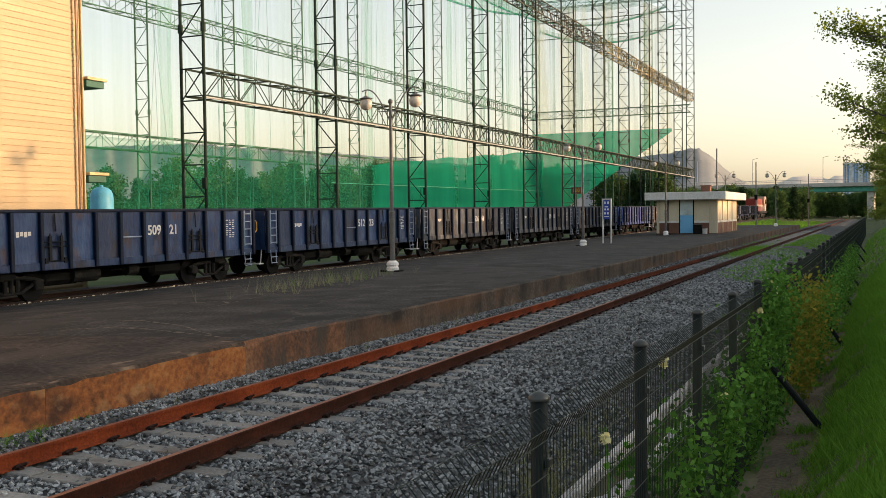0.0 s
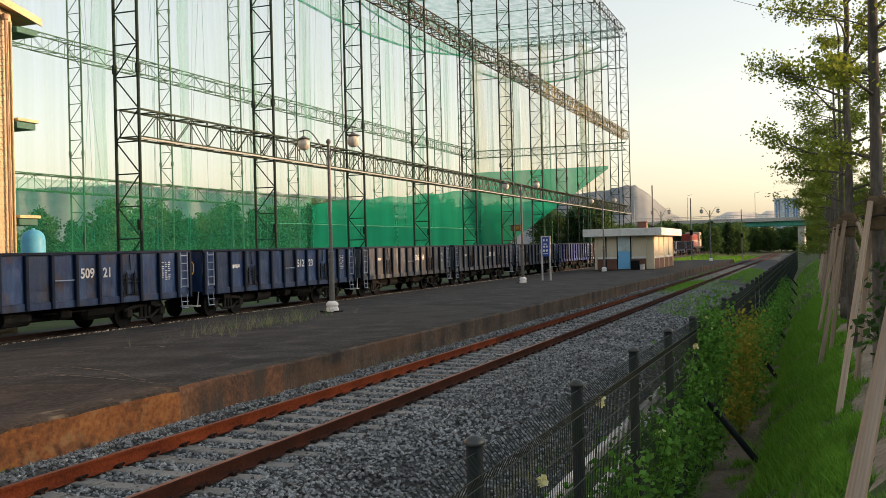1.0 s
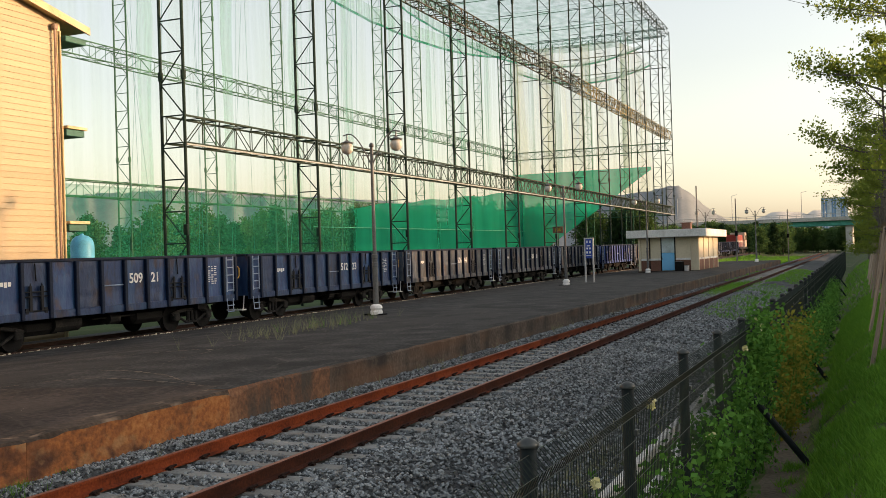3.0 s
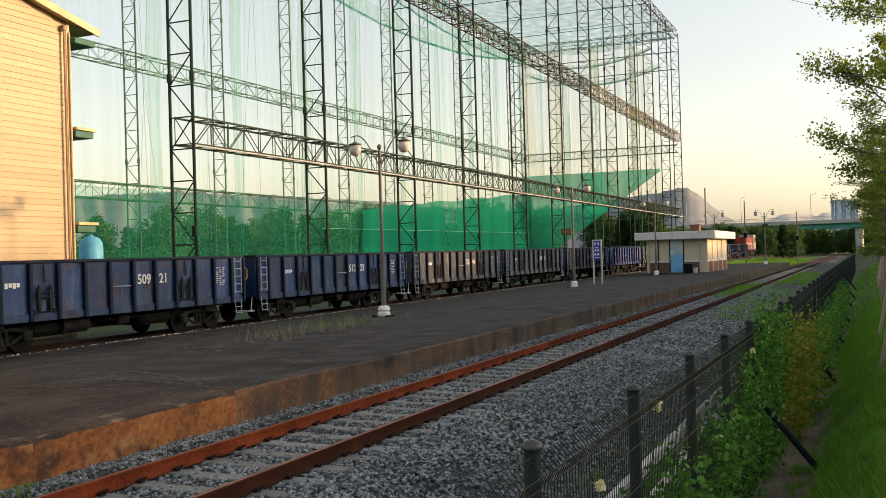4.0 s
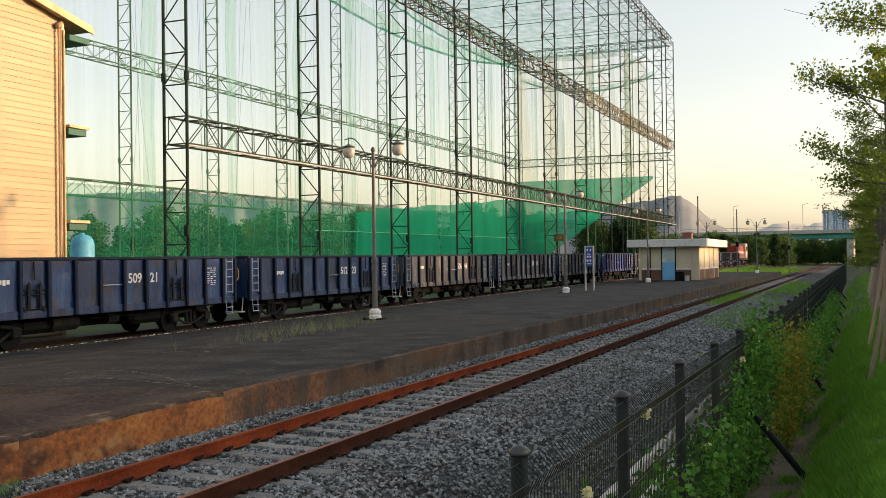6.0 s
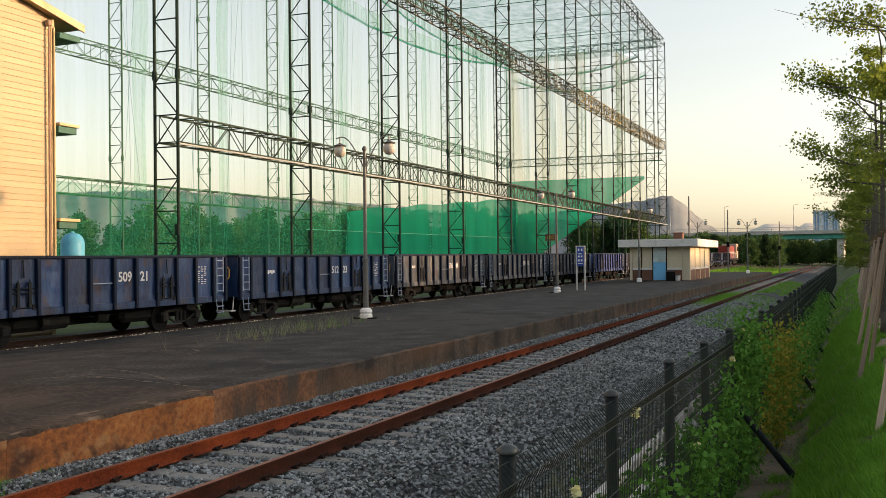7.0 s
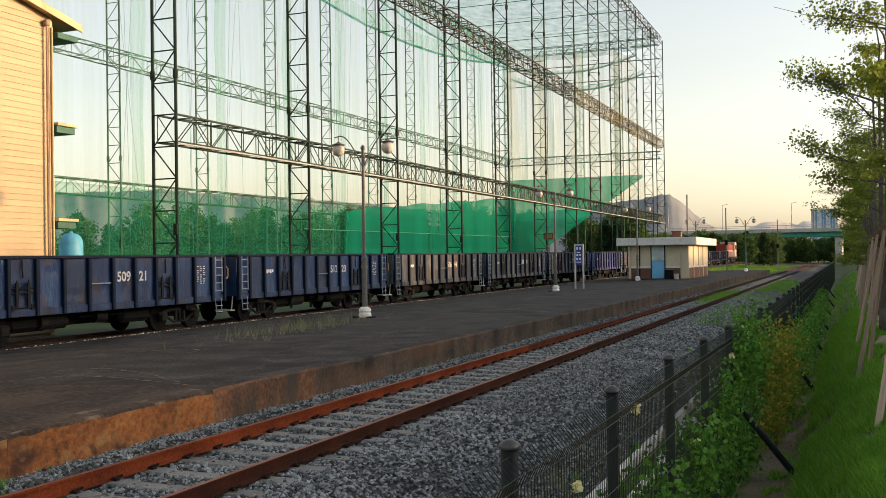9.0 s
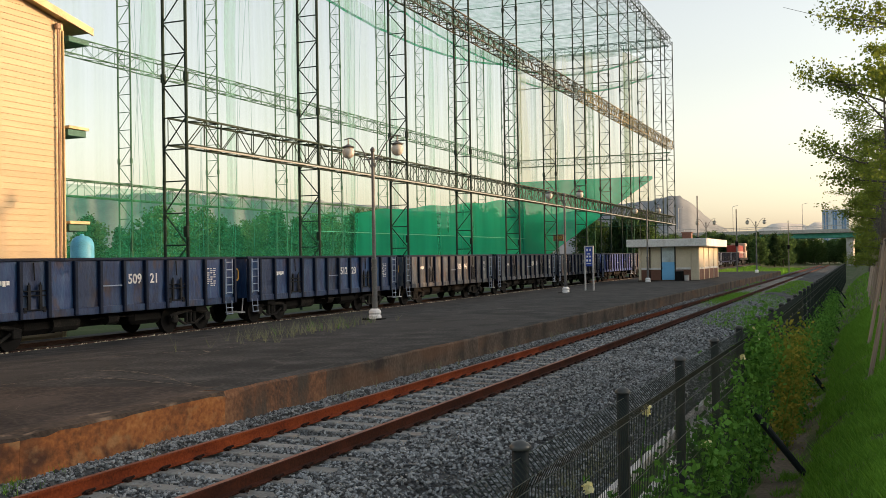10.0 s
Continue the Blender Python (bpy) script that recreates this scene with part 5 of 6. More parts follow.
for x, z, w_, h_ in ((-0.14, 2.2, 0.08, 0.14), (0.04, 2.2, 0.08, 0.14), (-0.12, 2.02, 0.2, 0.05), (-0.14, 1.85, 0.1, 0.1), (0.02, 1.85, 0.1, 0.1), (-0.15, 1.62, 0.1, 0.12), (0.02, 1.62, 0.1, 0.12), (-0.15, 1.48, 0.28, 0.04)):
    g.box(x, x + w_, -0.036, -0.031, z, z + h_)
part("mark", g, M["white_paint"], sign, "unreadable white marks")
for x, y, h in ((-12.9, 88.5, 7.2), (-12.2, 112, 7.0), (-8.6, 140, 6.5)):
    p_ = thing("line_pole", "slim weathered line-side pole", "pole", "line-side poles", at=pose(x, y, 0.3))
    part("shaft", Geo().tube((0, 0, -0.6), (0, 0, h), 0.08, 0.06, n=8), M["pole_grey"], p_)
    part("bracket", Geo().box(-0.16, 0.16, -0.1, 0.1, h * 0.42, h * 0.5, 0.02), M["black_iron"], p_)

# ---- wire mesh fence with posts and braces ----
FY0, FSTEP, FTOP = 4.38, 2.07, 1.35


def fence_x(y):
    return -1.47 + 0.012 * min(max(y - 4.4, -8), 14)


post_g = Geo().lathe([(0.042, -1.0), (0.042, 1.32)], n=10)
post_me = post_g.mesh("post", M["fence_green"], True)
cap_me = Geo().lathe([(0.05, 1.308), (0.052, 1.312), (0.052, 1.325), (0.036, 1.34), (0.018, 1.349), (0.005, 1.352)], n=12).mesh("cap", M["cap_grey"], True)
clamp_me = Geo().box(0.035, 0.06, -0.03, 0.03, 1.0, 1.04, 0.005).mesh("clamp", M["cap_grey"])


def mesh_panel(pitch, sides, wire=0.0028):
    g = Geo()
    k = int(FSTEP / pitch)
    for i in range(k + 1):
        y = 0.03 + (FSTEP - 0.06) * i / k
        g.tube((0, y, -0.68), (0, y, 1.14), wire, n=sides, caps=False)
        g.tube((0, y, 1.14), (0.035, y, 1.21), wire, n=sides, caps=False)
        g.tube((0.035, y, 1.21), (-0.03, y, 1.285), wire, n=sides, caps=False)
    for z in (-0.6, -0.25, 0.1, 0.45, 0.72, 0.98, 1.14):
        g.tube((0.006, 0.02, z), (0.006, FSTEP - 0.02, z), 0.0035, n=4, caps=False)
    g.tube((0.035, 0.02, 1.21), (0.035, FSTEP - 0.02, 1.21), 0.0024, n=4, caps=False)
    g.tube((-0.03, 0.02, 1.285), (-0.03, FSTEP - 0.02, 1.285), 0.0024, n=4, caps=False)
    return g.mesh("mesh_panel", M["fence_wire"])


fence = thing("wire_fence", "dark green welded wire mesh fence with capped round posts", "fence")
panel_near, panel_far = mesh_panel(0.052, 4), mesh_panel(0.09, 3, 0.0018)
for i in range(-2, 52):
    y = FY0 + FSTEP * i
    x = fence_x(y)
    p = part("post", post_me, None, fence, at=Matrix.Translation((x, y, random.uniform(-0.012, 0.012))) @ pose(0, 0, 0, random.uniform(-0.5, 0.5), random.uniform(-0.5, 0.5)))
    part("cap", cap_me, None, p)
    if i < 16:
        part("clamp", clamp_me, None, p)
        part("clamp", clamp_me, None, p, at=Matrix.Translation((0, 0, -0.7)))
    x2 = fence_x(y + FSTEP)
    part("mesh_panel", panel_near if i < 10 else panel_far, None, fence, at=Matrix.Translation((x + 0.045, y, 0)) @ pose(0, 0, 0, 0, 0, -math.degrees(math.atan((x2 - x) / FSTEP))))
for i in (4, 8, 12, 16, 20, 24, 28):
    y = FY0 + FSTEP * i + (0.15 if i == 4 else 0)
    x = fence_x(y)
    part("brace", Geo().tube((x + 0.03, y, 0.4), (-0.62, y + 0.25, ground_z(-0.62, y + 0.3) - 0.1), 0.042, n=10), M["fence_green"], fence, smooth=False)


# ---- climbing roses on the fence ----
def rose_bush(y, x, h, w, n, seed, material, flowers=0, zbase=None):
    r = np.random.default_rng(seed)
    zb = ground_z(x, y) if zbase is None else zbase
    t = thing("rose_bush", "climbing rose bush with dark leaves on the wire fence", "rose bush", "rose bushes along the fence", at=pose(x, y, zb))
    stems = Geo()
    cs = []
    for k in range(9):
        a_, b_ = r.uniform(-w, w), r.uniform(-0.12, 0.2)
        p0, p1, p2 = (r.uniform(-0.08, 0.1), a_ * 0.3, 0), (b_, a_ * 0.8, h * r.uniform(0.4, 0.6)), (b_ + r.uniform(-0.12, 0.15), a_ * 1.2, h * r.uniform(0.8, 1.05))
        stems.tube(p0, p1, 0.008, 0.006, 5).tube(p1, p2, 0.006, 0.003, 5)
        for q0, q1, m in ((p0, p1, n // 18), (p1, p2, n // 11)):
            tt = r.uniform(0.15, 1.05, (m, 1))
            cs.append(np.array(q0) * (1 - tt) + np.array(q1) * tt + r.normal(0, 1, (m, 3)) * np.array([0.1, 0.17, 0.12]))
    part("stem", stems, M["leaf_rose"], t)
    cs = np.concatenate(cs)
    cs[:, 2] = np.maximum(cs[:, 2], 0.03)
    part("leaves", Geo().quads(leaf_quads(cs, 0.046, r, long=1.5)), material, t)
    for k in range(flowers):
        c = cs[r.integers(len(cs))] + np.array([0.08, 0, 0.04])
        c[2] = max(c[2], h * 0.5)
        pts = np.repeat(c[None], 16, 0) + r.normal(0, 0.016, (16, 3))
        part("flower", Geo().quads(leaf_quads(pts, 0.05, r, long=1.0)), M["petal"], t, "pale yellow rose bloom")
    for fx, fy, fz in BLOOMS:
        if abs(fy - y) < 1.05 and (fx, fy, fz) not in bloomed:
            bloomed.add((fx, fy, fz))
            pts = np.array([[fx - x, fy - y, fz - zb]]) + r.normal(0, 0.014, (22, 3))
            part("flower", Geo().quads(leaf_quads(pts, 0.042, r, long=1.0)), M["petal"], t, "pale yellow rose bloom")
            part("stem", Geo().tube((0, (fy - y) * 0.5, max(0, fz - zb - 0.5)), (fx - x, fy - y, fz - zb), 0.005, 0.003, 4), M["leaf_rose"], t)
    return t


BLOOMS = [(-1.33, 5.08, 1.0), (-1.3, 10.24, 0.03), (-1.28, 13.42, 1.25), (-1.25, 13.69, 0.99), (-1.3, 12.25, 0.99), (-1.4, 6.99, 1.12), (-1.3, 9.2, 0.5)]
bloomed = set()
for args in ((5.2, -1.32, 0.95, 0.45, 260, 1, M["leaf_rose"], 0), (7.4, -1.5, 1.25, 0.5, 900, 3, M["leaf_rose"], 1),
             (9.5, -1.46, 1.35, 0.5, 1250, 4, M["leaf_rose"], 0), (11.5, -1.42, 1.55, 0.5, 1350, 5, M["leaf_rose"], 1), (13.3, -1.3, 2.1, 0.55, 2600, 6, M["leaf_rose"], 2),
             (15.4, -1.1, 1.7, 0.8, 2200, 7, M["leaf_red"], 0), (17.4, -1.1, 1.5, 0.8, 1600, 8, M["leaf_rose"], 0), (18.6, -1.05, 1.4, 1.0, 1100, 9, M["leaf_red"], 0),
             (21.5, -1.05, 1.3, 1.3, 1300, 10, M["leaf_rose"], 0), (25, -1.05, 1.2, 1.6, 1200, 11, M["leaf_rose"], 0), (29.5, -1.0, 1.2, 2.0, 1200, 12, M["leaf_rose"], 0),
             (35, -1.0, 1.2, 2.5, 1200, 13, M["leaf_rose"], 0), (42, -1.0, 1.3, 3.0, 1300, 14, M["leaf_rose"], 0)):
    rose_bush(*args)


# ---- staked young trees along the slope ----
def street_tree(seed, leaves=2100, height=9.5, low=2.3, spread_r=1.6, size=0.056, reach=()):
    r = np.random.default_rng(seed)
    t = thing("young_tree", "staked young street tree with fresh yellow-green leaves", "tree", "young trees on the slope")
    trunk = Geo()
    pts, rad = [], []
    for i in range(13):
        z = -0.1 + height * i / 12
        pts.append((0.02 * noise.noise((z, seed, 0)) * z, 0.02 * noise.noise((z, 0, seed)) * z, z))
        rad.append(0.083 * (1 - 0.85 * (i / 12) ** 1.1) + (0.02 if i == 0 else 0))
    for i in range(12):
        trunk.tube(pts[i], pts[i + 1], rad[i], rad[i + 1], 10, caps=i in (0, 11))
    part("trunk", trunk, M["bark"], t, smooth=True)
    cs = []
    specs = [(low + (height - low - 0.6) * (k / 26), r.uniform(0, 6.28), None, 0.35) for k in range(26)] + list(reach)
    for z, ang, L, slope in specs:
        limbs = Geo()
        bare = L is not None
        f = (z - low) / (height - low)
        L = L or spread_r * (0.55 + 0.6 * math.sin(math.pi * min(1, 0.25 + 0.75 * f))) * r.uniform(0.65, 1.1)
        p = Vector((0, 0, z))
        d = Vector((math.cos(ang), math.sin(ang), slope))
        rr = 0.03 * (1 - 0.6 * f) if not bare else 0.009
        for s in range(4):
            q = p + d * (L / 4)
            limbs.tube(p, q, rr, rr * 0.7, 5, caps=False)
            if s > 0 and not (bare and s > 1):
                for _ in range(2):
                    dd = Vector((d.x + r.normal(0, 0.6), d.y + r.normal(0, 0.6), d.z + r.uniform(-0.1, 0.5))) * (L * r.uniform(0.15, 0.32) * (0.5 if bare else 1))
                    limbs.tube(q, q + dd, rr * 0.45, rr * 0.15, 4, caps=False)
                    m = max(2, int(leaves / 26 / 6)) if not bare else 3
                    tt = r.uniform(0.1, 1.15, (m, 1))
                    cs.append(np.array(q) + np.array(dd) * tt + r.normal(0, 0.09, (m, 3)))
            p, rr = q, rr * 0.7
            k_ = 0.9 if bare else 1
            d = (d + Vector((r.normal(0, 0.16), r.normal(0, 0.16), r.normal(0.02, 0.14))) * k_).normalized()
        part("limb", limbs, M["bark"], t)
    part("crown", Geo().quads(leaf_quads(np.concatenate(cs), size, r, long=1.4)), M["leaf_young"], t)
    return t


stake_me = Geo().tube((0, 0, 0), (0, 0, 1), 0.037, 0.033, 10).mesh("stake", M["stake"], False)


def stakes(x, y, seed):
    r = np.random.default_rng(seed)
    zb = ground_z(x, y)
    t = thing("tree_stakes", "wooden prop stakes tied round a trunk with straw", "tree stakes", "tree props on the slope", at=pose(x, y, zb))
    for ang, out in ((253.2, 2.58), (250.5, 2.3), (340, 0.9), (60, 0.8)) if y < 8 else ((236, 0.9), (112, 0.8), (20, 0.75), (325, 1.0)):
        a_ = radians(ang + (r.uniform(-6, 6) if y > 8 else 0))
        bx_, by_ = out * math.cos(a_), out * math.sin(a_)
        zz = ground_z(x + bx_, y + by_) - zb - 0.12
        b_, tp = Vector((bx_, by_, zz)), Vector((0.13 * math.cos(a_), 0.13 * math.sin(a_), 2.08 + r.uniform(-0.05, 0.05)))
        d = tp - b_
        m = Matrix.Translation(b_) @ d.to_track_quat("Z", "Y").to_matrix().to_4x4() @ Matrix.Diagonal((1, 1, d.length, 1))
        part("stake", stake_me, None, t, at=m)
    wrap = part("straw_wrap", Geo().lathe([(0.086, 1.8), (0.092, 1.84), (0.1, 1.98), (0.108, 2.08), (0.1, 2.15), (0.084, 2.19)], n=16), M["straw"], t, "frayed straw wrap", smooth=True)
    n_ = 420 if y < 15 else 120
    c = np.stack([r.uniform(0, 6.28, n_), r.normal(2.08, 0.07, n_)], 1)
    c = np.stack([0.1 * np.cos(c[:, 0]), 0.1 * np.sin(c[:, 0]), c[:, 1]], 1)
    d = c * np.array([1, 1, 0]) * r.uniform(0.1, 0.55, (n_, 1)) + r.normal(0, 0.026, (n_, 3))
    part("straw", Geo().quads(np.stack([c - [0, 0, 0.003], c + [0, 0, 0.003], c + d + [0, 0, 0.003], c + d - [0, 0, 0.003]], 1)), M["straw"], wrap)
    tagged(wrap.children[0], "loose straw ends", kind="stuff")
    part("band", Geo().path([(0.168 * math.cos(k * math.pi / 9), 0.168 * math.sin(k * math.pi / 9), 1.95 + 0.02 * math.sin(k)) for k in range(19)], 0.011, 6), M["band"], t)
    return t


TREES = [(0.67, 6.7, 0), (0.74, 12.3, 1), (0.64, 17.7, 2), (0.68, 23.2, 3), (0.7, 28.8, 0), (0.75, 34.4, 2), (0.8, 40, 3), (0.8, 46, 0), (0.85, 52, 2), (0.9, 58, 3), (0.9, 65, 0), (0.9, 72, 2),
         (0.9, 80, 3), (0.9, 90, 0), (0.9, 101, 2), (3.9, 14, 2), (3.9, 21, 3), (3.9, 28, 0), (3.9, 36, 2), (3.9, 45, 3), (3.9, 56, 0), (3.9, 70, 2)]
protos = [street_tree(21, leaves=2600, low=4.9, spread_r=0.8), street_tree(22, leaves=12000, size=0.04, low=2.6, spread_r=0.66, reach=((4.1, 3.14, 1.55, 0.42), (3.5, 3.14, 1.25, 0.06))), street_tree(23, leaves=16000, size=0.04, spread_r=1.05), street_tree(24, leaves=16000, low=1.7, size=0.042, spread_r=1.02)]
placed = set()
for k, (x, y, v) in enumerate(TREES):
    at = pose(x, y, ground_z(x, y), 0, 0, 0 if v == 1 else 67 * k)
    if v in placed:
        tree = copy_thing(protos[v], at)
    else:
        tree = protos[v]
        tree.matrix_basis = at
        placed.add(v)
    if y > 20 or x > 2:
        tree.scale = (0.95, 0.95, 0.55 if y == 34.4 else 0.7 + 0.05 * (k % 3))
    if y < 70:
        stakes(x, y, k)
# leafy shoots low on the first trunk
sh = thing("trunk_shoots", "small dark leafy shoots growing low beside a trunk", "shrub", at=pose(0.61, 6.55, ground_z(0.61, 6.55)))
r = np.random.default_rng(5)
g, cs = Geo(), []
for k in range(36):
    z, ang = r.uniform(0.8, 1.62), r.uniform(1.6, 6.9)
    p = Vector((0.06, 0.1, z)); q = p + Vector((math.cos(ang), math.sin(ang) * 0.6, r.uniform(-0.3, 0.5))) * r.uniform(0.2, 0.48)
    g.tube(p, q, 0.006, 0.002, 4)
    tt = r.uniform(0.2, 1.1, (14, 1))
    cs.append(np.array(p) * (1 - tt) + np.array(q) * tt + r.normal(0, 0.035, (14, 3)))
part("twig", g, M["bark"], sh)
part("leaves", Geo().quads(leaf_quads(np.concatenate(cs), 0.042, r)), M["leaf_dark"], sh)

# bare sandy soil round the trees at the top of the slope
def sand_z(x, y):
    edge = 0.5 + 0.28 * noise.noise((y * 0.55, 3, 1)) + 0.12 * noise.noise((y * 1.9, 8, 1))
    return ground_z(x, y) + 0.05 * min(1, (x - edge) * 1.6) - 0.075 * max(0, noise.noise((x * 1.1, y * 0.6, 14)) - 0.12) * 3


setting("bare_bank", sheet([x for x in gx if 0.2 < x < 4.95], [y for y in gy if -16 < y < 76], sand_z), M["sandy_soil"], "bare dry sandy soil round the staked trees", "earth", True)
# bare trodden earth at the foot of the slope
setting("earth_strip", sheet([-1.35, -1.15, -0.95, -0.8, -0.68], [2 + 0.5 * i for i in range(90)], lambda x, y: ground_z(x, y) + (0.012 if -1.3 < x < -0.7 else -0.03) + 0.02 * noise.noise((x * 3, y * 2, 8))), M["earth"],
        "bare brown earth along the foot of the grass slope", "earth", True)

# ---- path beyond the trees ----
setting("path", sheet([5.0, 6, 7.4], [-10 + 5 * i for i in range(30)], lambda x, y: ground_z(x, y) + 0.03), M["sand_path"], "pale sandy footpath beyond the trees", "path")


# ---- grass, weeds ----
def blades(pts, h, w, seed, lean=0.35, per=4):
    r = np.random.default_rng(seed)
    c = np.repeat(np.asarray(pts, float), per, 0)
    n = len(c)
    c[:, :2] += r.normal(0, w * 2.5, (n, 2))
    ang = r.uniform(0, 6.28, n)
    sx = np.stack([np.cos(ang), np.sin(ang), np.zeros(n)], 1) * w / 2
    hh = h * r.uniform(0.5, 1.3, (n, 1))
    tip = np.concatenate([r.normal(0, lean, (n, 2)), np.ones((n, 1))], 1) * hh
    mid = tip * 0.5
    return np.stack([c - sx, c + sx, c + mid + sx * 0.7, c + tip], 1)


r = np.random.default_rng(31)
pts = []
while len(pts) < 34000:
    x, y = r.uniform(-0.98, 3.4), 2.5 + 34 * r.uniform() ** 1.6
    tuft = noise.noise((x * 3.4, y * 2.6, 21))
    dens = 0.55 * noise.noise((x * 1.1, y * 0.8, 4)) + 0.9 * tuft + 0.38 - (0.95 if sand_z(x, y) > ground_z(x, y) else 0) - (0.45 if x < -0.6 else 0)
    if r.uniform() < dens:
        pts.append((x, y, ground_z(x, y) - 0.01 + 0.02 * tuft))
tagged(new("grass", Geo().quads(blades(pts, 0.095, 0.013, 1, 0.55, 5)).mesh("grass", M["blade"])), "short green grass on the slope", "grass", kind="stuff")
pts = []
for _ in range(2600):
    y = 34 + 60 * r.uniform()
    x = r.uniform(-0.9, 3)
    pts.append((x, y, ground_z(x, y)))
tagged(new("grass", Geo().quads(blades(pts, 0.14, 0.03, 2)).mesh("grass", M["blade"])), "green grass on the far slope", "grass", kind="stuff")
pts = []
for _ in range(5200):
    x, y = r.uniform(-8.0, -2.6), r.uniform(34, 95)
    d = noise.noise((x * 0.5, y * 0.12, 2))
    if (x > -5.4 and d > -0.15 + max(0, (44 - y) * 0.03)) or (52 < y < 66 and -7.3 < x < -5.6) or (abs(x + 6.7) > 1.1 and y > 66):
        pts.append((x, y, bed_z(x, y)))
tagged(new("grass", Geo().quads(blades(pts, 0.11, 0.03, 3)).mesh("grass", M["blade"])), "grass growing through the ballast", "grass", kind="stuff")
r = np.random.default_rng(64)
pts = []
while len(pts) < 2600:
    x, y = r.uniform(-19, -8.4), r.uniform(119, 200)
    pts.append((x, y, ground_z(x, y)))
tagged(new("grass", Geo().quads(blades(pts, 0.3, 0.06, 9)).mesh("grass", M["blade"])), "rough grass beyond the end of the platform", "grass", kind="stuff")
r = np.random.default_rng(8)
for nm, mat, n, (x, y), (sx, sy), h in (("weeds", "dry_blade", 70, (-13.1, 22.6), (0.3, 1.9), 0.36), ("weeds", "blade", 8, (-13.0, 23.2), (0.3, 1.4), 0.35), ("weeds", "dry_blade", 12, (-12.7, 19.2), (0.3, 0.8), 0.35),
                                        ("weeds", "dry_blade", 30, (-2.9, 8.9), (0.12, 0.2), 0.42), ("weeds", "dry_blade", 90, (-3.0, 10.5), (0.25, 2.5), 0.22), ("weeds", "dry_blade", 40, (-8.0, 24), (0.05, 9.0), 0.2),
                                        ("weeds", "blade", 40, (-8.0, 7.4), (0.06, 0.5), 0.12)):
    p = np.stack([r.normal(x, sx, n), r.normal(y, sy, n)], 1)
    zf = platform_z if -19 < x < -8.3 else (bed_z if x < -2.5 else ground_z)
    q = [(a_, b_, zf(a_, b_) - 0.005) for a_, b_ in p.tolist()]
    tagged(new(nm, Geo().quads(blades(q, h, 0.007, int(r.integers(999)), 0.35, 6)).mesh(nm, M[mat])), "dry weeds growing from a crack", "weeds", kind="stuff")


pts = []
for _ in range(1300):
    x, y = -6.73 + float(np.clip(r.normal(0, 0.42), -0.68, 0.68)), r.normal(59, 4.2)
    pts.append((x, y, bed_z(x, y)))
tagged(new("grass", Geo().quads(blades(pts, 0.12, 0.02, 6)).mesh("grass", M["blade"])), "bright grass tuft growing between the rails", "grass", kind="stuff")
r = np.random.default_rng(91)
pts = []
while len(pts) < 4600:
    x, y = r.uniform(-0.9, 2.6), 3 + 28 * r.uniform() ** 1.5
    if noise.noise((x * 2.2, y * 1.6, 11)) > 0.08:
        pts.append((x, y, ground_z(x, y) - 0.01))
tagged(new("dry_grass", Geo().quads(blades(pts, 0.06, 0.008, 5)).mesh("dry_grass", M["dry_blade"])), "pale dry grass patches on the slope", "grass", kind="stuff")


# ---- woods ----
def broad_tree(seed, h, rad, n, size, material, conifer=False):
    r = np.random.default_rng(seed)
    t = thing("conifer" if conifer else "broadleaf_tree", "dark conifer beyond the yard" if conifer else "full leafy tree, used for woodland and for the added shade belt", "tree", "belt of trees")
    tr = Geo()
    for i in range(6):
        tr.tube((0, 0, -0.4 + h * 0.9 * i / 6), (0, 0, -0.4 + h * 0.9 * (i + 1) / 6), 0.2 * (1 - i / 6.5), 0.2 * (1 - (i + 1) / 6.5), 8, caps=False)
    cs = []
    nb = 34
    for k in range(nb):
        f = (k + 0.5) / nb
        z = h * (0.12 + 0.88 * f)
        rr = rad * ((1 - f) ** 0.8 + 0.08 if conifer else math.sqrt(max(0.03, 1 - (1.55 * f - 0.62) ** 2))) * r.uniform(0.6, 1.1)
        a_ = k * 2.4 + r.normal(0, 0.4)
        p, q = Vector((0, 0, z - 0.1 * h * (0 if conifer else 1) * 0.8)), Vector((math.cos(a_) * rr, math.sin(a_) * rr, z + (-0.12 if conifer else 0.1) * rr))
        tr.tube(p, q, 0.05, 0.015, 4, caps=False)
        m = n // nb
        tt = np.sqrt(r.uniform(0.05, 1.1, (m, 1)))
        cs.append(np.array(p) * (1 - tt) + np.array(q) * tt + r.normal(0, 1, (m, 3)) * np.array([0.3, 0.3, 0.22]) * (rad / 2.2))
    part("trunk", tr, M["bark"], t)
    cs = np.concatenate(cs); cs[:, 2] = np.maximum(cs[:, 2], 0.1)
    part("crown", Geo().quads(leaf_quads(cs, size, r, long=1.3)), material, t)
    return t


woods = [broad_tree(41, 9.0, 3.0, 3600, 0.34, M["leaf_wood"]), broad_tree(42, 10.0, 3.3, 3600, 0.34, M["leaf_wood"]), broad_tree(43, 9.0, 2.4, 3000, 0.3, M["leaf_pine"], True)]
spots = []
r = np.random.default_rng(77)
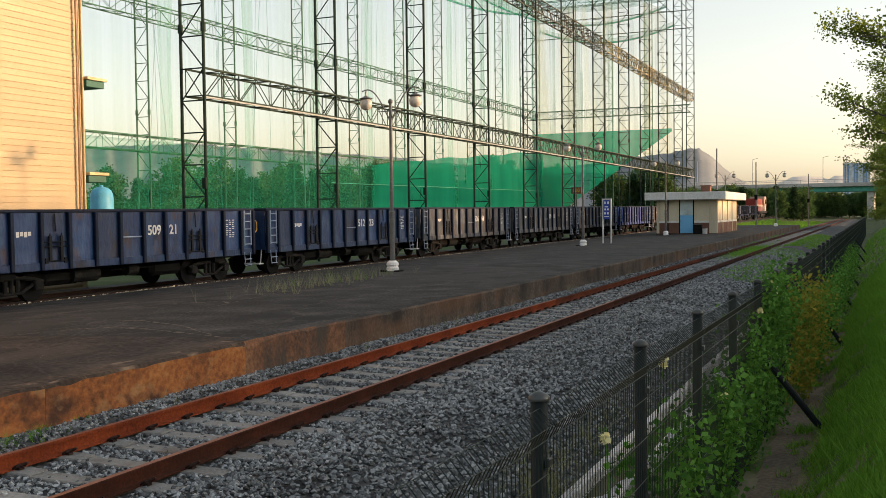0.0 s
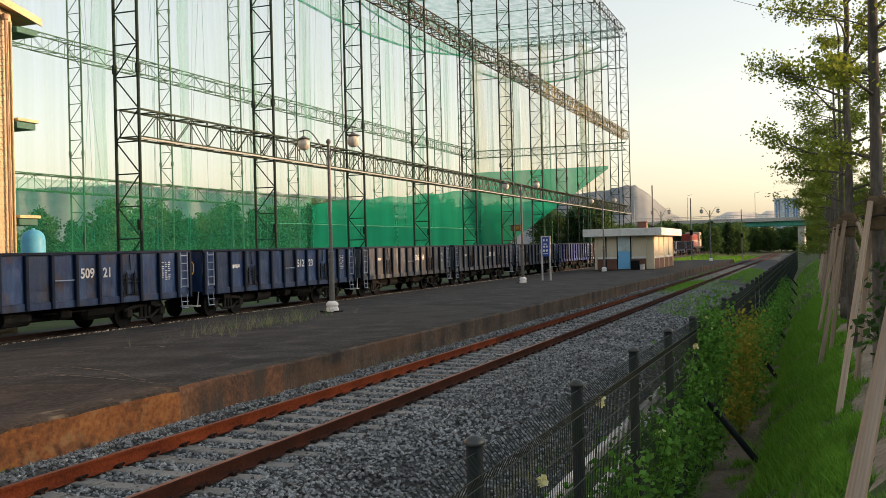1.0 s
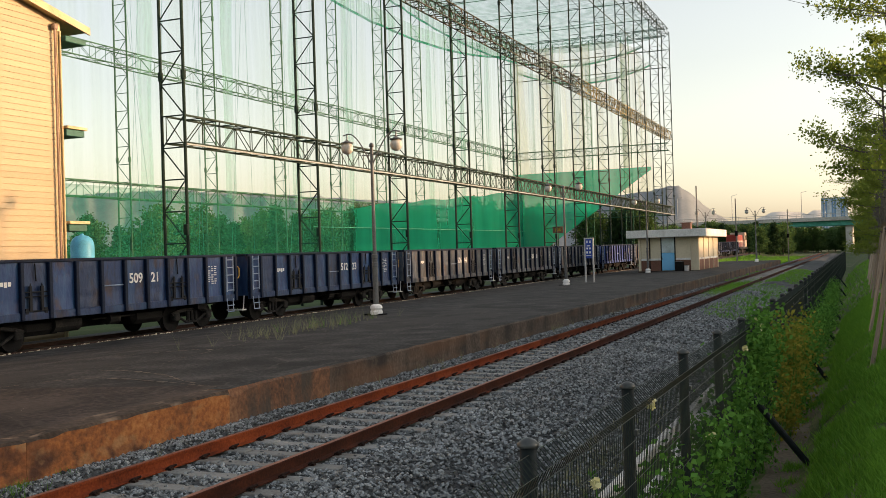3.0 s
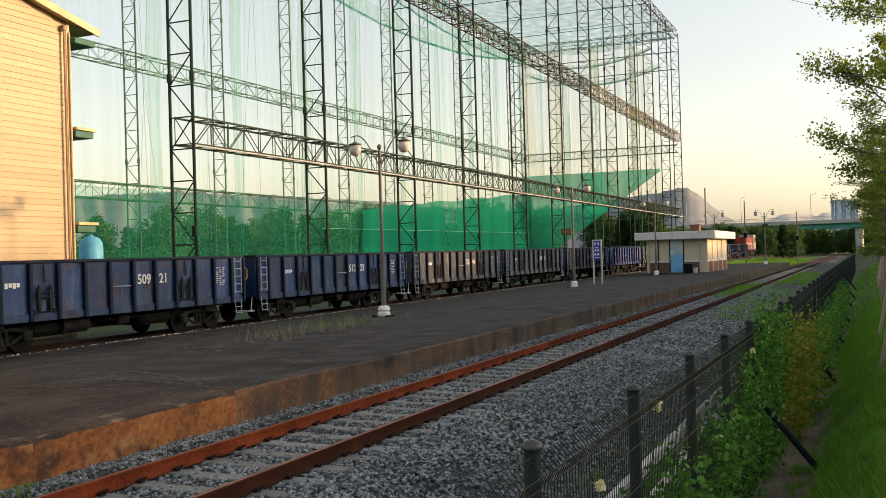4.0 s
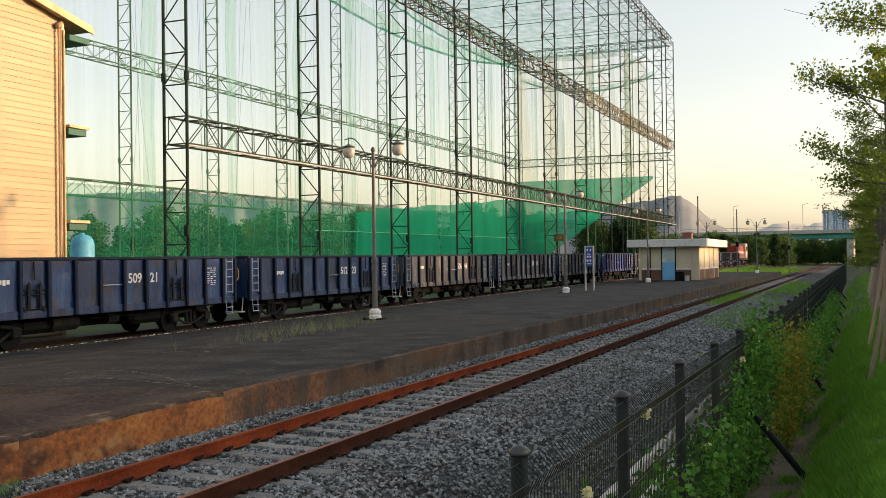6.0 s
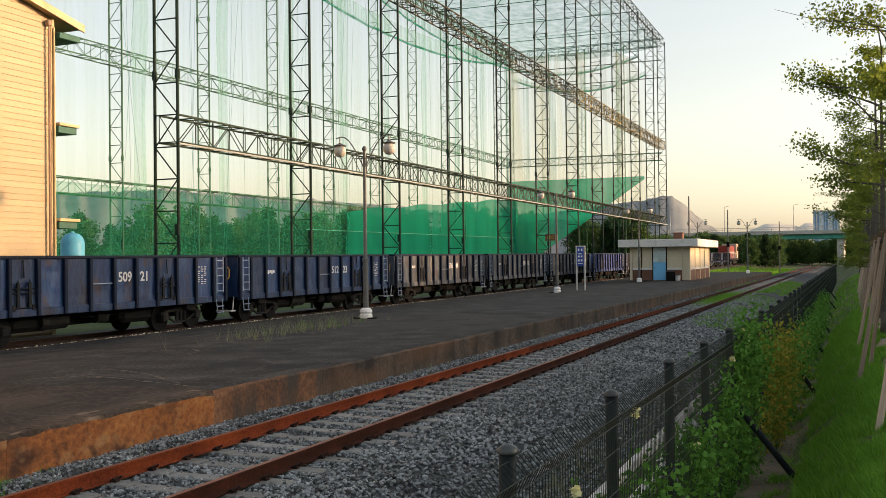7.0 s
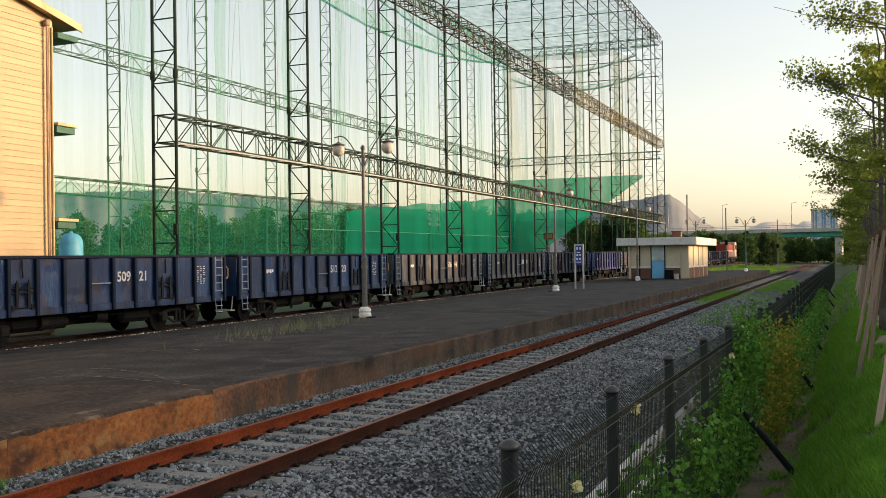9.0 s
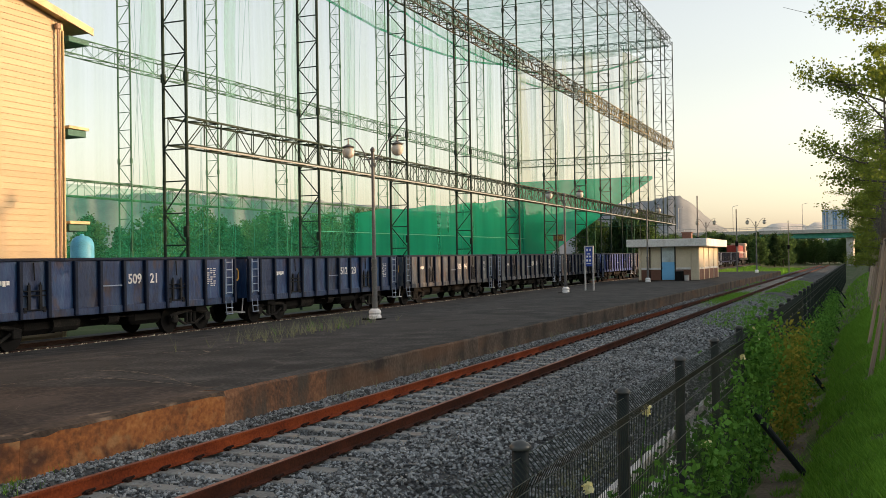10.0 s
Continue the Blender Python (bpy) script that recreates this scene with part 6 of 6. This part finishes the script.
# mostly unseen belt added to the right to block the low sun, lower towards the platform, the wagons and the hut
SHADE_BELT = 17.0
for x, sp in ((SHADE_BELT, 2.7), (SHADE_BELT + 4.5, 3.1)):
    y = -45.0
    while y < 150:
        lead = (x - SHADE_BELT) / math.tan(radians(SUN_AZ))
        yy = y - lead
        low = 0.58 if 57 < yy < 70 else 0.53 if 86 < yy < 118 else 0
        if not low or x < SHADE_BELT + 2:
            spots.append((x + r.normal(0, 0.4), y, int(r.integers(2)), low * r.uniform(0.92, 1.04) if low else r.uniform(0.43, 0.49) if y < 25 else r.uniform(0.76, 0.82) if y < 50 else r.uniform(0.85, 1.05)))
        y += sp * (0.72 if y < 25 else 1)
# low unseen row added to keep the sun off the far rails
y = 84.0
while y < 120:
    spots.append((SHADE_BELT - 3 + r.normal(0, 0.3), y, int(r.integers(2)), r.uniform(0.36, 0.41)))
    y += 1.5
# trees behind the nets and beyond the cage
for k in range(85):
    y = r.uniform(52, 190)
    spots.append((r.uniform(-105, -56), y, int(r.choice([0, 1, 2, 2, 2])), r.uniform(0.42, 0.85)))
for k in range(95):
    x, y = r.uniform(-92, -56), r.uniform(44, 190)
    v = int(r.choice([0, 1, 2, 2]))
    spots.append((x, y, v, (2.2 + math.hypot(x, y) * r.uniform(0.026, 0.05)) / 9.5))
for k in range(12):
    spots.append((r.uniform(-42, -30), r.uniform(152, 170), int(r.choice([2, 2, 1])), r.uniform(0.62, 0.9)))
for k in range(64):
    y = r.uniform(205, 262)
    spots.append((-r.uniform(0.045, 0.16) * y - 4, y, int(r.choice([0, 1, 1, 2])), r.uniform(0.5, 0.72)))
for k in range(54):
    spots.append((r.uniform(-26, 10), r.uniform(276, 310), int(r.choice([0, 1])), r.uniform(0.6, 0.78)))
for k in range(10):
    y = r.uniform(130, 240)
    spots.append((r.uniform(3, 8), y, int(r.choice([0, 1])), r.uniform(0.7, 1.0)))
for k, (x, y, v, s) in enumerate(spots):
    at = pose(x, y, ground_z(x, y), 0, 0, 51 * k)
    c = copy_thing(woods[v], at)
    c.scale = (s, s, s * (1.0 if v < 2 else 1.05))
for w in woods:
    for o in list(w.children_recursive):
        bpy.data.objects.remove(o)
    bpy.data.objects.remove(w)

# ---- overpass, far buildings, hills ----
bridge = thing("overpass", "green steel girder road overpass with grey parapet", "bridge", at=pose(0, 265, -0.75, 0, 0, -3))
part("girder", Geo().box(-60, 40, -1, 1, 7.1, 8.3, 0.05), M["bridge_green"], bridge)
part("girder", Geo().box(-60, 40, 5, 7, 7.1, 8.3, 0.05), M["bridge_green"], bridge)
part("deck", Geo().box(-60, 40, -2.2, 8.5, 8.3, 8.8, 0.05), M["bridge_grey"], bridge)
part("parapet", Geo().box(-60, 40, -2.2, -1.9, 8.8, 9.25), M["bridge_grey"], bridge)
g = Geo()
for k in range(51):
    g.tube((-60 + 2 * k, -2.05, 9.25), (-60 + 2 * k, -2.05, 10.1), 0.05, n=4)
g.tube((-60, -2.05, 10.1), (40, -2.05, 10.1), 0.06, n=4).tube((-60, -2.05, 9.7), (40, -2.05, 9.7), 0.04, n=4)
part("railing", g, M["bridge_grey"], bridge)
for x in (-52, -34, -22, -2, 14, 32):
    part("pier", Geo().box(x - 0.8, x + 0.8, 0, 6, -1, 7.1, 0.1), M["bridge_grey"], bridge)
for x in (-44, -30, -13, -7.5, 4):
    l_ = thing("street_lamp", "thin street lamp on the overpass", "street lamp", "street lamps on the overpass", at=pose(x, 268, 8.05))
    part("pole", Geo().tube((0, 0, 0), (0, 0, 7), 0.1, 0.06, n=6), M["bridge_grey"], l_)
    part("arm", Geo().tube((0, 0, 7), (1.3, 0, 7.3), 0.05, n=6), M["bridge_grey"], l_)
block = thing("tower_block", "distant pale blue tower block with vertical bands", "building", at=pose(-19, 900, 0))
part("wall", Geo().box(-9, 12, 0, 15, 0, 40), M["tower_block"], block)
for x in (-7, -5, 0, 2, 7, 9):
    part("window_band", Geo().box(x - 0.7, x + 0.7, -0.3, 0.1, 2, 39), M["tower_block_blue"], block)


def ridge(name, dist, heights, material, label, b0, b1, base=-5):
    """A range of hills along an arc; heights(b) is its height over bearing b in degrees left of +y."""
    g = Geo()
    n = 300
    for i in range(n + 1):
        b = b0 + (b1 - b0) * i / n
        s, c = math.sin(radians(b)), math.cos(radians(b))
        h = heights(b)
        for d, f in ((0, 0), (0.12, 0.45), (0.25, 0.8), (0.36, 1.0), (0.6, 0.5)):
            wob = 1 + 0.16 * noise.noise((b * 1.1, d * 9, 2))
            g.v.append((-s * dist * (1 + d), c * dist * (1 + d), base + h * f * (1 + d) * (wob if f not in (0, 1) else 1)))
    for i in range(n):
        for j in range(4):
            k = i * 5 + j
            g.f.append((k, k + 5, k + 6, k + 1))
    setting(name, g, material, label, "hill", True)


def bump(b, c, w, h):
    return h * math.exp(-((b - c) / w) ** 2)


def near_hill(b):
    e = lerp_table([(4.4, 0.2), (5.6, 0.95), (6.7, 1.5), (7.5, 2.0), (8.4, 2.75), (9.2, 3.36), (10.6, 3.2), (13, 2.9), (18, 2.4), (24, 2.5), (30, 2.9), (38, 3.3), (46, 3.0), (60, 2.6)], b)
    e += 0.12 * noise.noise((b * 1.7, 0, 0)) + 0.05 * noise.noise((b * 6, 0, 4)) + 0.012 * noise.noise((b * 23, 0, 4))
    return max(0.0, e * (1.1 + 0.2 * smoothstep(18, 26, b))) / 57.3 * 1300


def far_hill(b):
    return (0.95 + bump(b, 4.1, 1.6, 0.85) + bump(b, 1.6, 1.5, 0.75) + bump(b, -4, 3, 1.2) + 0.16 * noise.noise((b * 2.2, 3, 0)) + 0.07 * noise.noise((b * 7, 5, 0))) / 57.3 * 2700


# both ridges carry painted haze in their materials
ridge("hills_near", 1300, near_hill, M["hill_near"], "wooded hill beyond the yard with haze painted into its colour", 4, 60)
ridge("hills_far", 2700, far_hill, M["hill_far"], "distant hills with haze painted into their pale colour", -30, 62)
